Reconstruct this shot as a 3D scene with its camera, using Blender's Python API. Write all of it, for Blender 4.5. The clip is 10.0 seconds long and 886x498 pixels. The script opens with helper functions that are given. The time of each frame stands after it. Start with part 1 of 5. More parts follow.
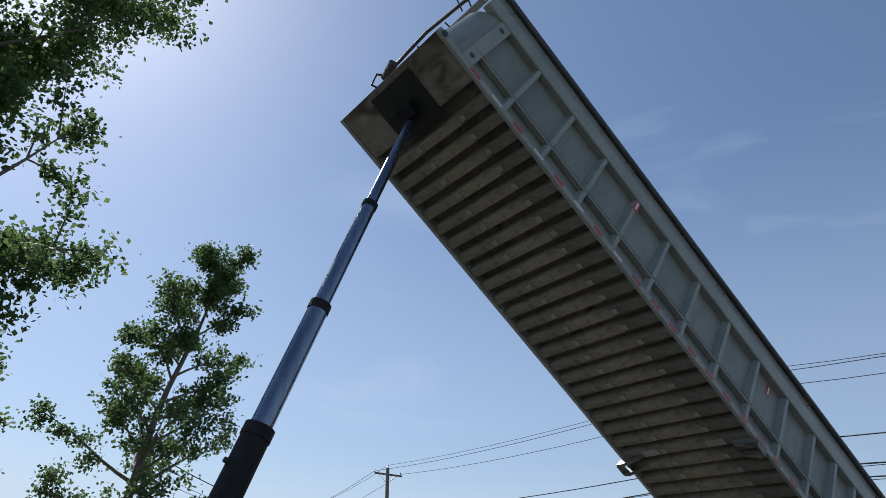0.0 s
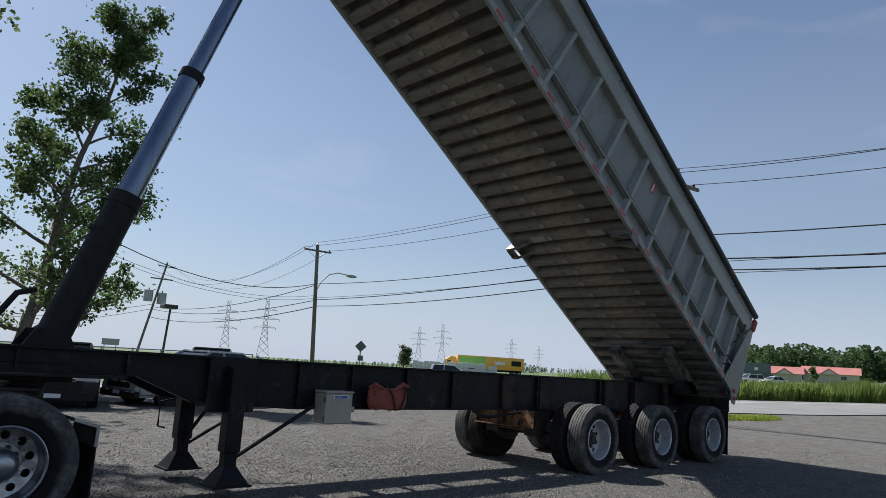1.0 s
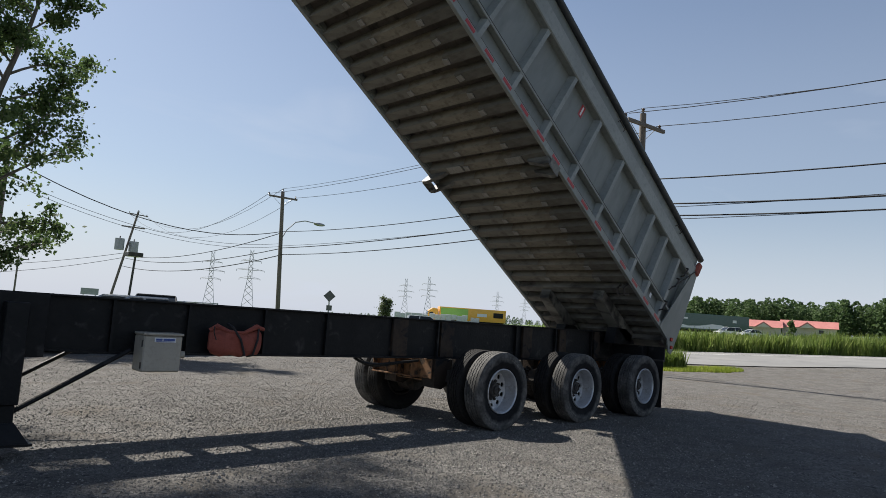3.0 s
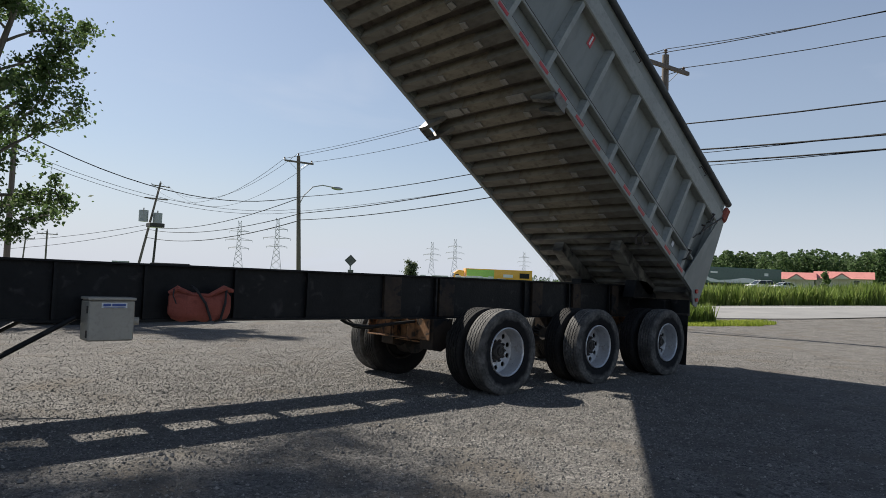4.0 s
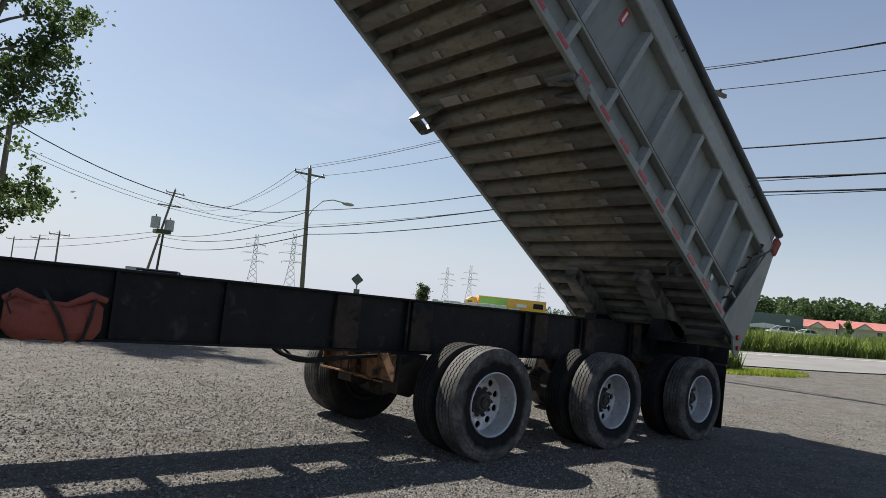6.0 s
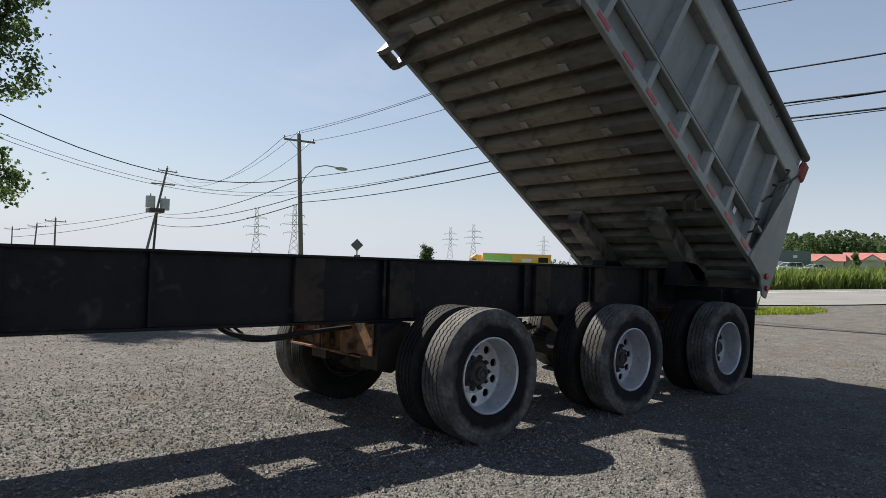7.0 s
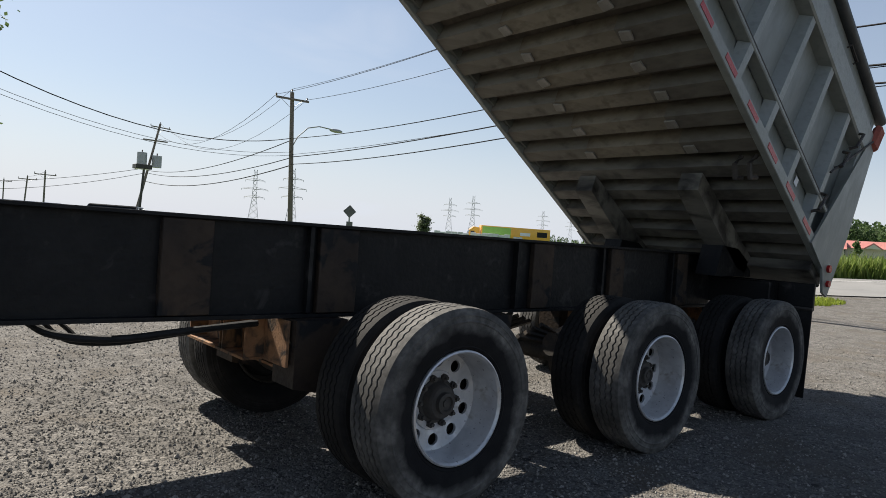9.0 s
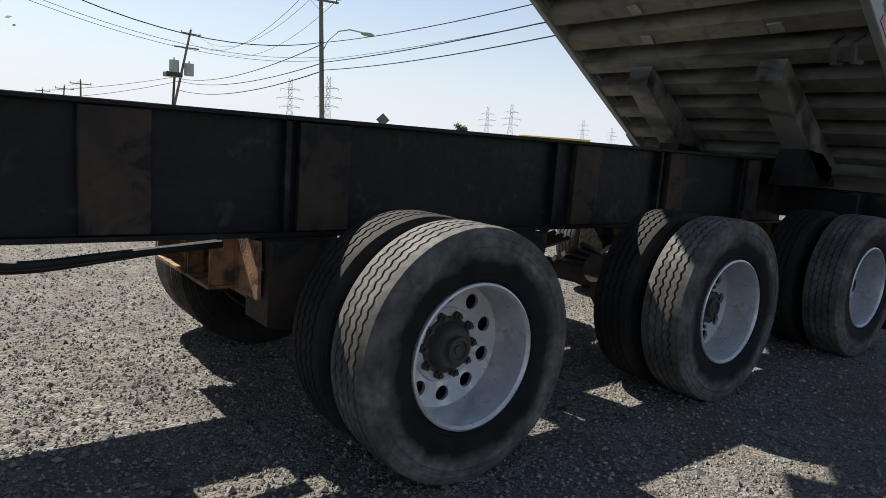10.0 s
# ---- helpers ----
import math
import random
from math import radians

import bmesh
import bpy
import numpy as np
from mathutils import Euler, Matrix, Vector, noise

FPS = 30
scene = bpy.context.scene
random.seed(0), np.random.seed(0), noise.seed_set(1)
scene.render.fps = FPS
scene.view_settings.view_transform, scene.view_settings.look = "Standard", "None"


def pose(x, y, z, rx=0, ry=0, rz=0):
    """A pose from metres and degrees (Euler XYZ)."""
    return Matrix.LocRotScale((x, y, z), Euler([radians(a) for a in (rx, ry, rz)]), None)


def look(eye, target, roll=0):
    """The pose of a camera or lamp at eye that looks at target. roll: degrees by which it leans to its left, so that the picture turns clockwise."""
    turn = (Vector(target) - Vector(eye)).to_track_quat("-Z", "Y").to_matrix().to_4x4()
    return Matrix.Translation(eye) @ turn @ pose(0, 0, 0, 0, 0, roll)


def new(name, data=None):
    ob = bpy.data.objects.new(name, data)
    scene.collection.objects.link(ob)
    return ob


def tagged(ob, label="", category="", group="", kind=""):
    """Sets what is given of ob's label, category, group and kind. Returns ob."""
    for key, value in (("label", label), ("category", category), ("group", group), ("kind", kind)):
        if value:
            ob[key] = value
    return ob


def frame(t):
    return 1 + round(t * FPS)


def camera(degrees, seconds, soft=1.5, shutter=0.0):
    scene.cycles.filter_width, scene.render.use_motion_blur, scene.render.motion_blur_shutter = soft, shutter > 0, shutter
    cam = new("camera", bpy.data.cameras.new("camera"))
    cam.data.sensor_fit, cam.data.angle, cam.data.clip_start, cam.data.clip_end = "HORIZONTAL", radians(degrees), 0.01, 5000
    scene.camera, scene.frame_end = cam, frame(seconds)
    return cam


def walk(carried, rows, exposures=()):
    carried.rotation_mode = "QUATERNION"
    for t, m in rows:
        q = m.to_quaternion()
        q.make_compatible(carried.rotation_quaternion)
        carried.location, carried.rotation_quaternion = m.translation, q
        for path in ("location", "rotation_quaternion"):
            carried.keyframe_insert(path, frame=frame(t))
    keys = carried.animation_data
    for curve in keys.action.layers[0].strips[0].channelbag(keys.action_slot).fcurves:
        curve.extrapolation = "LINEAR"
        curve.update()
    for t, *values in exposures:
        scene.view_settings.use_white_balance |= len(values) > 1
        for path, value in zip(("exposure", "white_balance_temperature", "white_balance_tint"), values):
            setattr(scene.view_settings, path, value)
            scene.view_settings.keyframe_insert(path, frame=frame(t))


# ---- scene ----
cam = camera(66.5, 10.0, soft=0.5)
PATH = [
    (0, (-9.206, -5.307, 1.39), (-8.147, -3.886, 2.317), 2.4),
    (0.3, (-9.07, -5.479, 1.39), (-8.024, -4.098, 2.389), 4.3),
    (0.5, (-8.987, -5.548, 1.394), (-7.863, -4.145, 2.271), 2.9),
    (0.6, (-8.937, -5.584, 1.395), (-7.724, -4.173, 2.126), 1.9),
    (0.8, (-8.804, -5.675, 1.382), (-7.516, -4.252, 1.944), 1.2),
    (1, (-8.654, -5.748, 1.392), (-7.316, -4.302, 1.737), 3.6),
    (1.2, (-8.523, -5.812, 1.355), (-7.177, -4.367, 1.67), 2.2),
    (1.4, (-8.348, -5.827, 1.314), (-6.986, -4.386, 1.576), 1.5),
    (1.5, (-8.237, -5.843, 1.314), (-6.866, -4.401, 1.524), 3.5),
    (2, (-7.711, -5.762, 1.336), (-6.295, -4.353, 1.438), 3.6),
    (2.5, (-7.241, -5.819, 1.356), (-5.897, -4.353, 1.563), 4.1),
    (3, (-6.775, -5.722, 1.355), (-5.393, -4.292, 1.565), 3.9),
    (3.2, (-6.616, -5.702, 1.297), (-5.213, -4.28, 1.392), 3.6),
    (4.3, (-5.619, -5.173, 1.301), (-4.313, -3.663, 1.406), 2.9),
    (4.5, (-5.423, -5.053, 1.311), (-4.14, -3.523, 1.413), 4.7),
    (5, (-5.038, -4.827, 1.347), (-3.746, -3.303, 1.443), 6.6),
    (5.2, (-4.999, -4.66, 1.318), (-3.694, -3.149, 1.438), 7.0),
    (6.3, (-4.09, -4.048, 1.334), (-2.808, -2.522, 1.492), 4.6),
    (6.5, (-3.948, -3.904, 1.344), (-2.625, -2.405, 1.411), 1.7),
    (7, (-3.542, -3.564, 1.307), (-2.246, -2.041, 1.357), 1.7),
    (7.5, (-3.19, -3.264, 1.31), (-1.921, -1.719, 1.258), 4.3),
    (8, (-2.876, -2.938, 1.306), (-1.533, -1.456, 1.271), 2.6),
    (8.5, (-2.524, -2.69, 1.343), (-1.224, -1.17, 1.364), 4.1),
    (9, (-2.23, -2.392, 1.336), (-0.928, -0.875, 1.3), 4.1),
    (9.5, (-1.849, -2.09, 1.314), (-0.599, -0.543, 1.101), 5.0),
    (10, (-1.606, -1.813, 1.284), (-0.388, -0.258, 0.979), 4.1),
]
walk(cam, [(t, look(eye, target, roll)) for t, eye, target, roll in PATH],
     exposures=[(0.0, 0.78, 5950, 8), (1.0, 0.63, 6100, 9), (1.5, 0.75, 6300, 10), (2.5, 0.78, 6450, 10), (4.5, 0.80, 6550, 10), (6.5, 0.84, 6600, 10), (8.5, 0.92, 6750, 10), (9.0, 0.97, 6750, 10), (10.0, 1.12, 6750, 10)])

# ---- world, sun, exposure ----
SUN_AWAY = Vector((0.12, -0.91, -1.0))           # the way the sunlight travels
w = bpy.data.worlds.new("sky")
scene.world = w
w.use_nodes = True
wn = w.node_tree.nodes
sky = wn.new("ShaderNodeTexSky")
sky.sky_type = "NISHITA"
sky.sun_disc = False
to_sun = (-SUN_AWAY).normalized()
sky.sun_elevation = math.asin(to_sun.z)
sky.sun_rotation = math.atan2(to_sun.x, to_sun.y)
sky.air_density, sky.dust_density, sky.ozone_density = 1.12, 0.9, 3.8
wn["Background"].inputs["Strength"].default_value = 0.0555
# summer haze: the sky pales evenly towards the horizon all round, with faint high cloud
wl = w.node_tree.links
wtc = wn.new("ShaderNodeTexCoord")
wsep = wn.new("ShaderNodeSeparateXYZ")
wl.new(wtc.outputs["Generated"], wsep.inputs[0])
wramp = wn.new("ShaderNodeValToRGB")
wramp.color_ramp.interpolation = "EASE"
wramp.color_ramp.elements[0].position, wramp.color_ramp.elements[0].color = 0.0, (0.85, 0.85, 0.85, 1)
wramp.color_ramp.elements[1].position, wramp.color_ramp.elements[1].color = 0.62, (0.06, 0.06, 0.06, 1)
wmid = wramp.color_ramp.elements.new(0.2)
wmid.color = (0.32, 0.32, 0.32, 1)
wl.new(wsep.outputs[2], wramp.inputs[0])
wmap = wn.new("ShaderNodeMapping")
wmap.inputs["Scale"].default_value = (1.2, 1.2, 5.0)
wl.new(wtc.outputs["Generated"], wmap.inputs[0])
wnoise = wn.new("ShaderNodeTexNoise")
wnoise.inputs["Scale"].default_value, wnoise.inputs["Detail"].default_value = 2.4, 9.0
wnoise.inputs["Distortion"].default_value = 0.6
wl.new(wmap.outputs[0], wnoise.inputs["Vector"])
wcl = wn.new("ShaderNodeMapRange")
wcl.inputs[1].default_value, wcl.inputs[2].default_value, wcl.inputs[4].default_value = 0.58, 0.85, 0.22
wl.new(wnoise.outputs["Fac"], wcl.inputs[0])
wadd = wn.new("ShaderNodeMath")
wadd.use_clamp = True
wl.new(wramp.outputs[0], wadd.inputs[0])
wl.new(wcl.outputs[0], wadd.inputs[1])
wmix = wn.new("ShaderNodeMix")
wmix.data_type = "RGBA"
wmix.inputs["B"].default_value = (6.7, 7.3, 8.5, 1)
wl.new(wadd.outputs[0], wmix.inputs["Factor"])
wl.new(sky.outputs[0], wmix.inputs["A"])
wl.new(wmix.outputs["Result"], wn["Background"].inputs["Color"])
sun = new("sun", bpy.data.lights.new("sun", "SUN"))
sun.data.energy, sun.data.angle, sun.data.color = 5.0, radians(0.53), (1.0, 0.95, 0.87)
sun.matrix_world = look((0, 0, 30), Vector((0, 0, 30)) + SUN_AWAY)


# ---- materials ----
def shader(name, rough=0.6, metal=0.0, coat=0.0):
    m = bpy.data.materials.new(name)
    m.use_nodes = True
    n = m.node_tree.nodes
    b = n["Principled BSDF"]
    b.inputs["Roughness"].default_value = rough
    b.inputs["Metallic"].default_value = metal
    b.inputs["Coat Weight"].default_value = coat
    return m, n, m.node_tree.links, b


def rgba(c):
    return (c[0], c[1], c[2], 1.0)


def noise_fac(n, l, scale, lo, hi, detail=6.0, coord="Object", stretch=None, distort=0.0):
    """A noise between 0 and 1 with its contrast set by lo and hi."""
    tc = n.new("ShaderNodeTexCoord")
    nz = n.new("ShaderNodeTexNoise")
    nz.inputs["Scale"].default_value, nz.inputs["Detail"].default_value = scale, detail
    nz.inputs["Distortion"].default_value = distort
    src = tc.outputs[coord]
    if stretch:
        mp = n.new("ShaderNodeMapping")
        mp.inputs["Scale"].default_value = stretch
        l.new(src, mp.inputs[0])
        src = mp.outputs[0]
    l.new(src, nz.inputs["Vector"])
    r = n.new("ShaderNodeMapRange")
    r.inputs[1].default_value, r.inputs[2].default_value = lo, hi
    l.new(nz.outputs["Fac"], r.inputs[0])
    return r.outputs[0]


def mix(n, l, fac, a, b):
    """Mix of two colours or sockets by a factor socket."""
    x = n.new("ShaderNodeMix")
    x.data_type = "RGBA"
    l.new(fac, x.inputs["Factor"])
    for sock, v in ((x.inputs["A"], a), (x.inputs["B"], b)):
        if isinstance(v, tuple):
            sock.default_value = rgba(v)
        else:
            l.new(v, sock)
    return x.outputs["Result"]


def bump(n, l, b, fac, strength, dist):
    x = n.new("ShaderNodeBump")
    x.inputs["Strength"].default_value, x.inputs["Distance"].default_value = strength, dist
    l.new(fac, x.inputs["Height"])
    l.new(x.outputs[0], b.inputs["Normal"])
    return x


def surface(name, c1, c2, scale=3.0, rough=0.6, metal=0.0, relief=0.002, grain=60.0, c3=None, worn=(0.55, 0.75), stretch=None, coat=0.0, spec=0.5, vary=0.0):
    """A painted or raw surface: two tones in broad patches, a fine grain, and patches of wear in c3."""
    m, n, l, b = shader(name, rough, metal, coat)
    b.inputs["Specular IOR Level"].default_value = spec
    col = mix(n, l, noise_fac(n, l, scale, 0.3, 0.7, stretch=stretch), c1, c2)
    fine = noise_fac(n, l, grain, 0.25, 0.75, 4.0, stretch=stretch)
    dark = tuple(v * 0.78 for v in c1)
    col = mix(n, l, noise_fac(n, l, grain * 0.37, 0.5, 0.9, 5.0, stretch=stretch), col, dark)
    if vary:
        oi = n.new("ShaderNodeObjectInfo")
        rr = n.new("ShaderNodeMapRange")
        rr.inputs[4].default_value = vary
        l.new(oi.outputs["Random"], rr.inputs[0])
        col = mix(n, l, rr.outputs[0], col, tuple(v * 0.4 for v in c1))
    if c3:
        col = mix(n, l, noise_fac(n, l, scale * 1.7, worn[0], worn[1], 9.0, stretch=stretch, distort=0.6), col, c3)
    l.new(col, b.inputs["Base Color"])
    r = n.new("ShaderNodeMapRange")
    r.inputs[3].default_value, r.inputs[4].default_value = rough - 0.1, min(1.0, rough + 0.12)
    l.new(fine, r.inputs[0])
    l.new(r.outputs[0], b.inputs["Roughness"])
    if relief:
        bump(n, l, b, fine, 0.5, relief)
    return m


GREY = surface("grey_body_paint", (0.215, 0.226, 0.205), (0.29, 0.297, 0.27), 1.6, 0.45, 0.0, 0.0015, 45, (0.22, 0.215, 0.19), (0.58, 0.78))
SHEET = surface("grey_panel_paint", (0.160, 0.172, 0.155), (0.222, 0.230, 0.208), 1.2, 0.42, 0.0, 0.003, 20, (0.20, 0.20, 0.18), (0.6, 0.8), stretch=(1, 1, 0.3))
UNDER = surface("dusty_underbody_steel", (0.128, 0.116, 0.095), (0.266, 0.244, 0.200), 1.8, 0.7, 0.0, 0.002, 50, (0.06, 0.046, 0.034), (0.48, 0.68), stretch=(1, 0.45, 1), spec=0.25, vary=0.2)
UNDER_MID = surface("tan_dusted_underbody_steel", (0.159, 0.136, 0.101), (0.329, 0.288, 0.220), 2.2, 0.75, 0.0, 0.002, 50, (0.085, 0.058, 0.038), (0.5, 0.68), stretch=(1, 0.6, 1), spec=0.2, vary=0.15)
# floor plate: shade between the cross members is put into this darker brown
UNDER_SHADED = surface("shaded_floor_underside", (0.085, 0.074, 0.059), (0.15, 0.13, 0.10), 2.0, 0.85, 0.0, 0.002, 40, (0.025, 0.02, 0.016))
DEEP_BLACK = surface("near_black_matt", (0.006, 0.006, 0.006), (0.012, 0.011, 0.010), 4.0, 0.8)
PAD = surface("bright_worn_steel_pad", (0.21, 0.195, 0.168), (0.32, 0.30, 0.26), 9.0, 0.45, 0.2, 0.001, 90)
BLACK = surface("black_frame_paint", (0.0068, 0.0072, 0.0082), (0.0135, 0.0135, 0.0138), 4.2, 0.48, 0.0, 0.003, 34, (0.036, 0.034, 0.033), (0.60, 0.72), spec=0.2)
STIFF = surface("rusty_black_stiffener", (0.026, 0.021, 0.018), (0.060, 0.041, 0.028), 3.4, 0.65, 0.0, 0.003, 40, (0.013, 0.013, 0.014), (0.53, 0.60), spec=0.2)
RUST = surface("rusted_hanger_steel", (0.20, 0.098, 0.045), (0.33, 0.175, 0.085), 6.0, 0.85, 0.0, 0.003, 70, (0.04, 0.03, 0.022), (0.48, 0.64))
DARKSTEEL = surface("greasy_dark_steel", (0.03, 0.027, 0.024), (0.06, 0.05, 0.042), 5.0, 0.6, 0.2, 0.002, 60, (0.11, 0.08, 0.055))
WHITE_RIM = surface("silver_white_rim_paint", (0.50, 0.505, 0.52), (0.62, 0.625, 0.63), 7.0, 0.34, 0.4, 0.001, 50, (0.30, 0.27, 0.235), (0.58, 0.76), coat=0.2)
ALU = surface("polished_aluminium", (0.33, 0.335, 0.345), (0.44, 0.445, 0.45), 6.0, 0.32, 0.9, 0.0005, 80)
CHROME = surface("oily_chromed_ram", (0.13, 0.16, 0.22), (0.22, 0.26, 0.33), 3.0, 0.22, 0.9, 0.0003, 60, (0.2, 0.21, 0.24), (0.62, 0.8), stretch=(1, 1, 0.15))
HOSE = surface("black_rubber_hose", (0.012, 0.012, 0.012), (0.022, 0.022, 0.022), 8, 0.6, spec=0.2)
RED_CLOTH = surface("faded_red_canvas", (0.25, 0.058, 0.038), (0.34, 0.095, 0.065), 6, 0.85, 0.0, 0.004, 130, (0.17, 0.04, 0.03))
STRAP = surface("black_webbing", (0.02, 0.02, 0.02), (0.035, 0.03, 0.03), 20, 0.8, 0.0, 0.001, 200)
BEIGE = surface("beige_box_plastic", (0.36, 0.325, 0.265), (0.42, 0.38, 0.31), 4, 0.5, 0.0, 0.0008, 80, (0.4, 0.37, 0.3), (0.65, 0.85))
REFLECT_RED = surface("red_reflective_tape", (0.40, 0.03, 0.03), (0.48, 0.05, 0.05), 12, 0.35)
REFLECT_WHITE = surface("white_reflective_tape", (0.52, 0.50, 0.48), (0.60, 0.58, 0.55), 12, 0.4)
LABEL_BLUE = surface("blue_print", (0.05, 0.09, 0.28), (0.07, 0.11, 0.32), 20, 0.5, 0, 0)
LABEL_WHITE = surface("white_sticker", (0.72, 0.72, 0.72), (0.78, 0.78, 0.78), 20, 0.5, 0, 0)
TARP = surface("black_tarp_roll", (0.03, 0.033, 0.035), (0.05, 0.055, 0.055), 4, 0.45, 0.0, 0.004, 25)
WOOD_POLE = surface("weathered_pole_wood", (0.13, 0.11, 0.095), (0.19, 0.165, 0.14), 3, 0.85, 0, 0.004, 40, (0.08, 0.065, 0.05), stretch=(4, 4, 0.2))
POLE_GREY = surface("galvanised_steel", (0.30, 0.31, 0.32), (0.38, 0.39, 0.40), 3, 0.5, 0.5, 0.0005, 40)
DARK_METAL = surface("dark_brown_metal", (0.035, 0.03, 0.028), (0.05, 0.045, 0.04), 4, 0.5, 0.2)
CABLE = surface("black_cable", (0.006, 0.006, 0.007), (0.012, 0.012, 0.012), 1, 0.7, 0, 0, spec=0.15)
PORCELAIN = surface("brown_porcelain", (0.07, 0.045, 0.035), (0.10, 0.07, 0.05), 20, 0.25, 0, 0)
BARK = surface("grey_poplar_bark", (0.12, 0.105, 0.085), (0.20, 0.18, 0.15), 3, 0.9, 0, 0.01, 22, (0.07, 0.06, 0.045), stretch=(3, 3, 0.5))
ROOF_RED = surface("faded_red_metal_roof", (0.40, 0.15, 0.13), (0.47, 0.19, 0.165), 0.3, 0.6, 0, 0.004, 4)
CREAM = surface("cream_render_wall", (0.55, 0.50, 0.43), (0.62, 0.58, 0.5), 0.4, 0.8, 0, 0.002, 8)
TRIM_WHITE = surface("white_trim_paint", (0.7, 0.7, 0.68), (0.78, 0.78, 0.76), 2, 0.6, 0, 0.001, 30)
CONCRETE_BLOCK = surface("pale_wrapped_block", (0.58, 0.58, 0.57), (0.68, 0.68, 0.67), 1.2, 0.7, 0, 0.004, 12, (0.42, 0.42, 0.4))
YELLOW_SIGN = surface("sign_back_metal", (0.10, 0.10, 0.10), (0.15, 0.15, 0.15), 6, 0.5, 0.4, 0)


def car_paint(name, c):
    return surface(name, c, tuple(v * 0.92 for v in c), 1.0, 0.28, 0.0, 0.0, 40, None, coat=0.6)


WHITE_PAINT = car_paint("white_car_paint", (0.72, 0.73, 0.74))
BLACK_PAINT = surface("black_car_paint", (0.010, 0.010, 0.012), (0.008, 0.008, 0.009), 1.0, 0.35, 0.0, 0.0, 40, spec=0.35)
SILVER_PAINT = car_paint("silver_car_paint", (0.36, 0.37, 0.38))
YELLOW_PAINT = car_paint("yellow_truck_paint", (0.85, 0.42, 0.02))
GREEN_PAINT = car_paint("lime_truck_paint", (0.25, 0.52, 0.06))
DKGREEN_PAINT = car_paint("dark_green_trailer_paint", (0.02, 0.07, 0.06))
LAMP_LENS = surface("clear_lamp_lens", (0.5, 0.5, 0.5), (0.6, 0.6, 0.6), 10, 0.15, 0.3, 0)
RED_LENS = surface("red_lamp_lens", (0.35, 0.015, 0.015), (0.4, 0.02, 0.02), 10, 0.2, 0, 0)


def glass_material():
    m, n, l, b = shader("dark_tinted_glass", 0.05)
    col = mix(n, l, noise_fac(n, l, 2.0, 0.3, 0.7), (0.012, 0.015, 0.017), (0.02, 0.024, 0.026))
    l.new(col, b.inputs["Base Color"])
    b.inputs["Specular IOR Level"].default_value = 0.45
    return m


GLASS = glass_material()
HUBSTEEL = surface("dusty_hub_iron", (0.035, 0.032, 0.029), (0.07, 0.064, 0.056), 12, 0.7, 0.1, 0.001, 80, (0.06, 0.052, 0.045), (0.5, 0.7))


def tyre_material(name, d1, d2, d3):
    """Black rubber, dusty and grey on the tread and the outer sidewall, cleaner round the rim."""
    m, n, l, b = shader(name, 0.8)
    b.inputs["Specular IOR Level"].default_value = 0.2
    tc = n.new("ShaderNodeTexCoord")
    sep = n.new("ShaderNodeSeparateXYZ")
    l.new(tc.outputs["Object"], sep.inputs[0])
    cx = n.new("ShaderNodeCombineXYZ")
    l.new(sep.outputs[0], cx.inputs[0])
    l.new(sep.outputs[2], cx.inputs[1])
    ln = n.new("ShaderNodeVectorMath")
    ln.operation = "LENGTH"
    l.new(cx.outputs[0], ln.inputs[0])
    wob = noise_fac(n, l, 11.0, 0.2, 0.8, 9.0)
    wm = n.new("ShaderNodeMath")
    wm.operation = "MULTIPLY_ADD"
    wm.inputs[1].default_value = 0.05
    l.new(wob, wm.inputs[0])
    l.new(ln.outputs["Value"], wm.inputs[2])
    r = n.new("ShaderNodeMapRange")
    r.inputs[1].default_value, r.inputs[2].default_value = 0.392, 0.442
    l.new(wm.outputs[0], r.inputs[0])
    dust = mix(n, l, noise_fac(n, l, 30.0, 0.3, 0.75, 8.0), d1, d2)
    dust = mix(n, l, noise_fac(n, l, 5.0, 0.40, 0.72, 9.0), dust, d3)
    black = mix(n, l, noise_fac(n, l, 12.0, 0.35, 0.8), (0.007, 0.007, 0.008), (0.014, 0.014, 0.015))
    col = mix(n, l, r.outputs[0], black, dust)
    l.new(col, b.inputs["Base Color"])
    bump(n, l, b, noise_fac(n, l, 120.0, 0.3, 0.7), 0.4, 0.001)
    return m


TYRE = tyre_material("dusty_tyre_rubber", (0.07, 0.068, 0.065), (0.185, 0.178, 0.165), (0.036, 0.035, 0.034))
# inner tyres in darker rubber: shade under the frame is put into the colour
TYRE_SHADED = tyre_material("shaded_tyre_rubber", (0.014, 0.0135, 0.013), (0.030, 0.028, 0.026), (0.011, 0.0105, 0.0105))
GREASE = surface("greasy_underbody_steel", (0.114, 0.106, 0.091), (0.269, 0.254, 0.212), 2.5, 0.55, 0.0, 0.002, 40, (0.02, 0.018, 0.016), (0.45, 0.65), stretch=(1, 0.4, 1), vary=0.3)


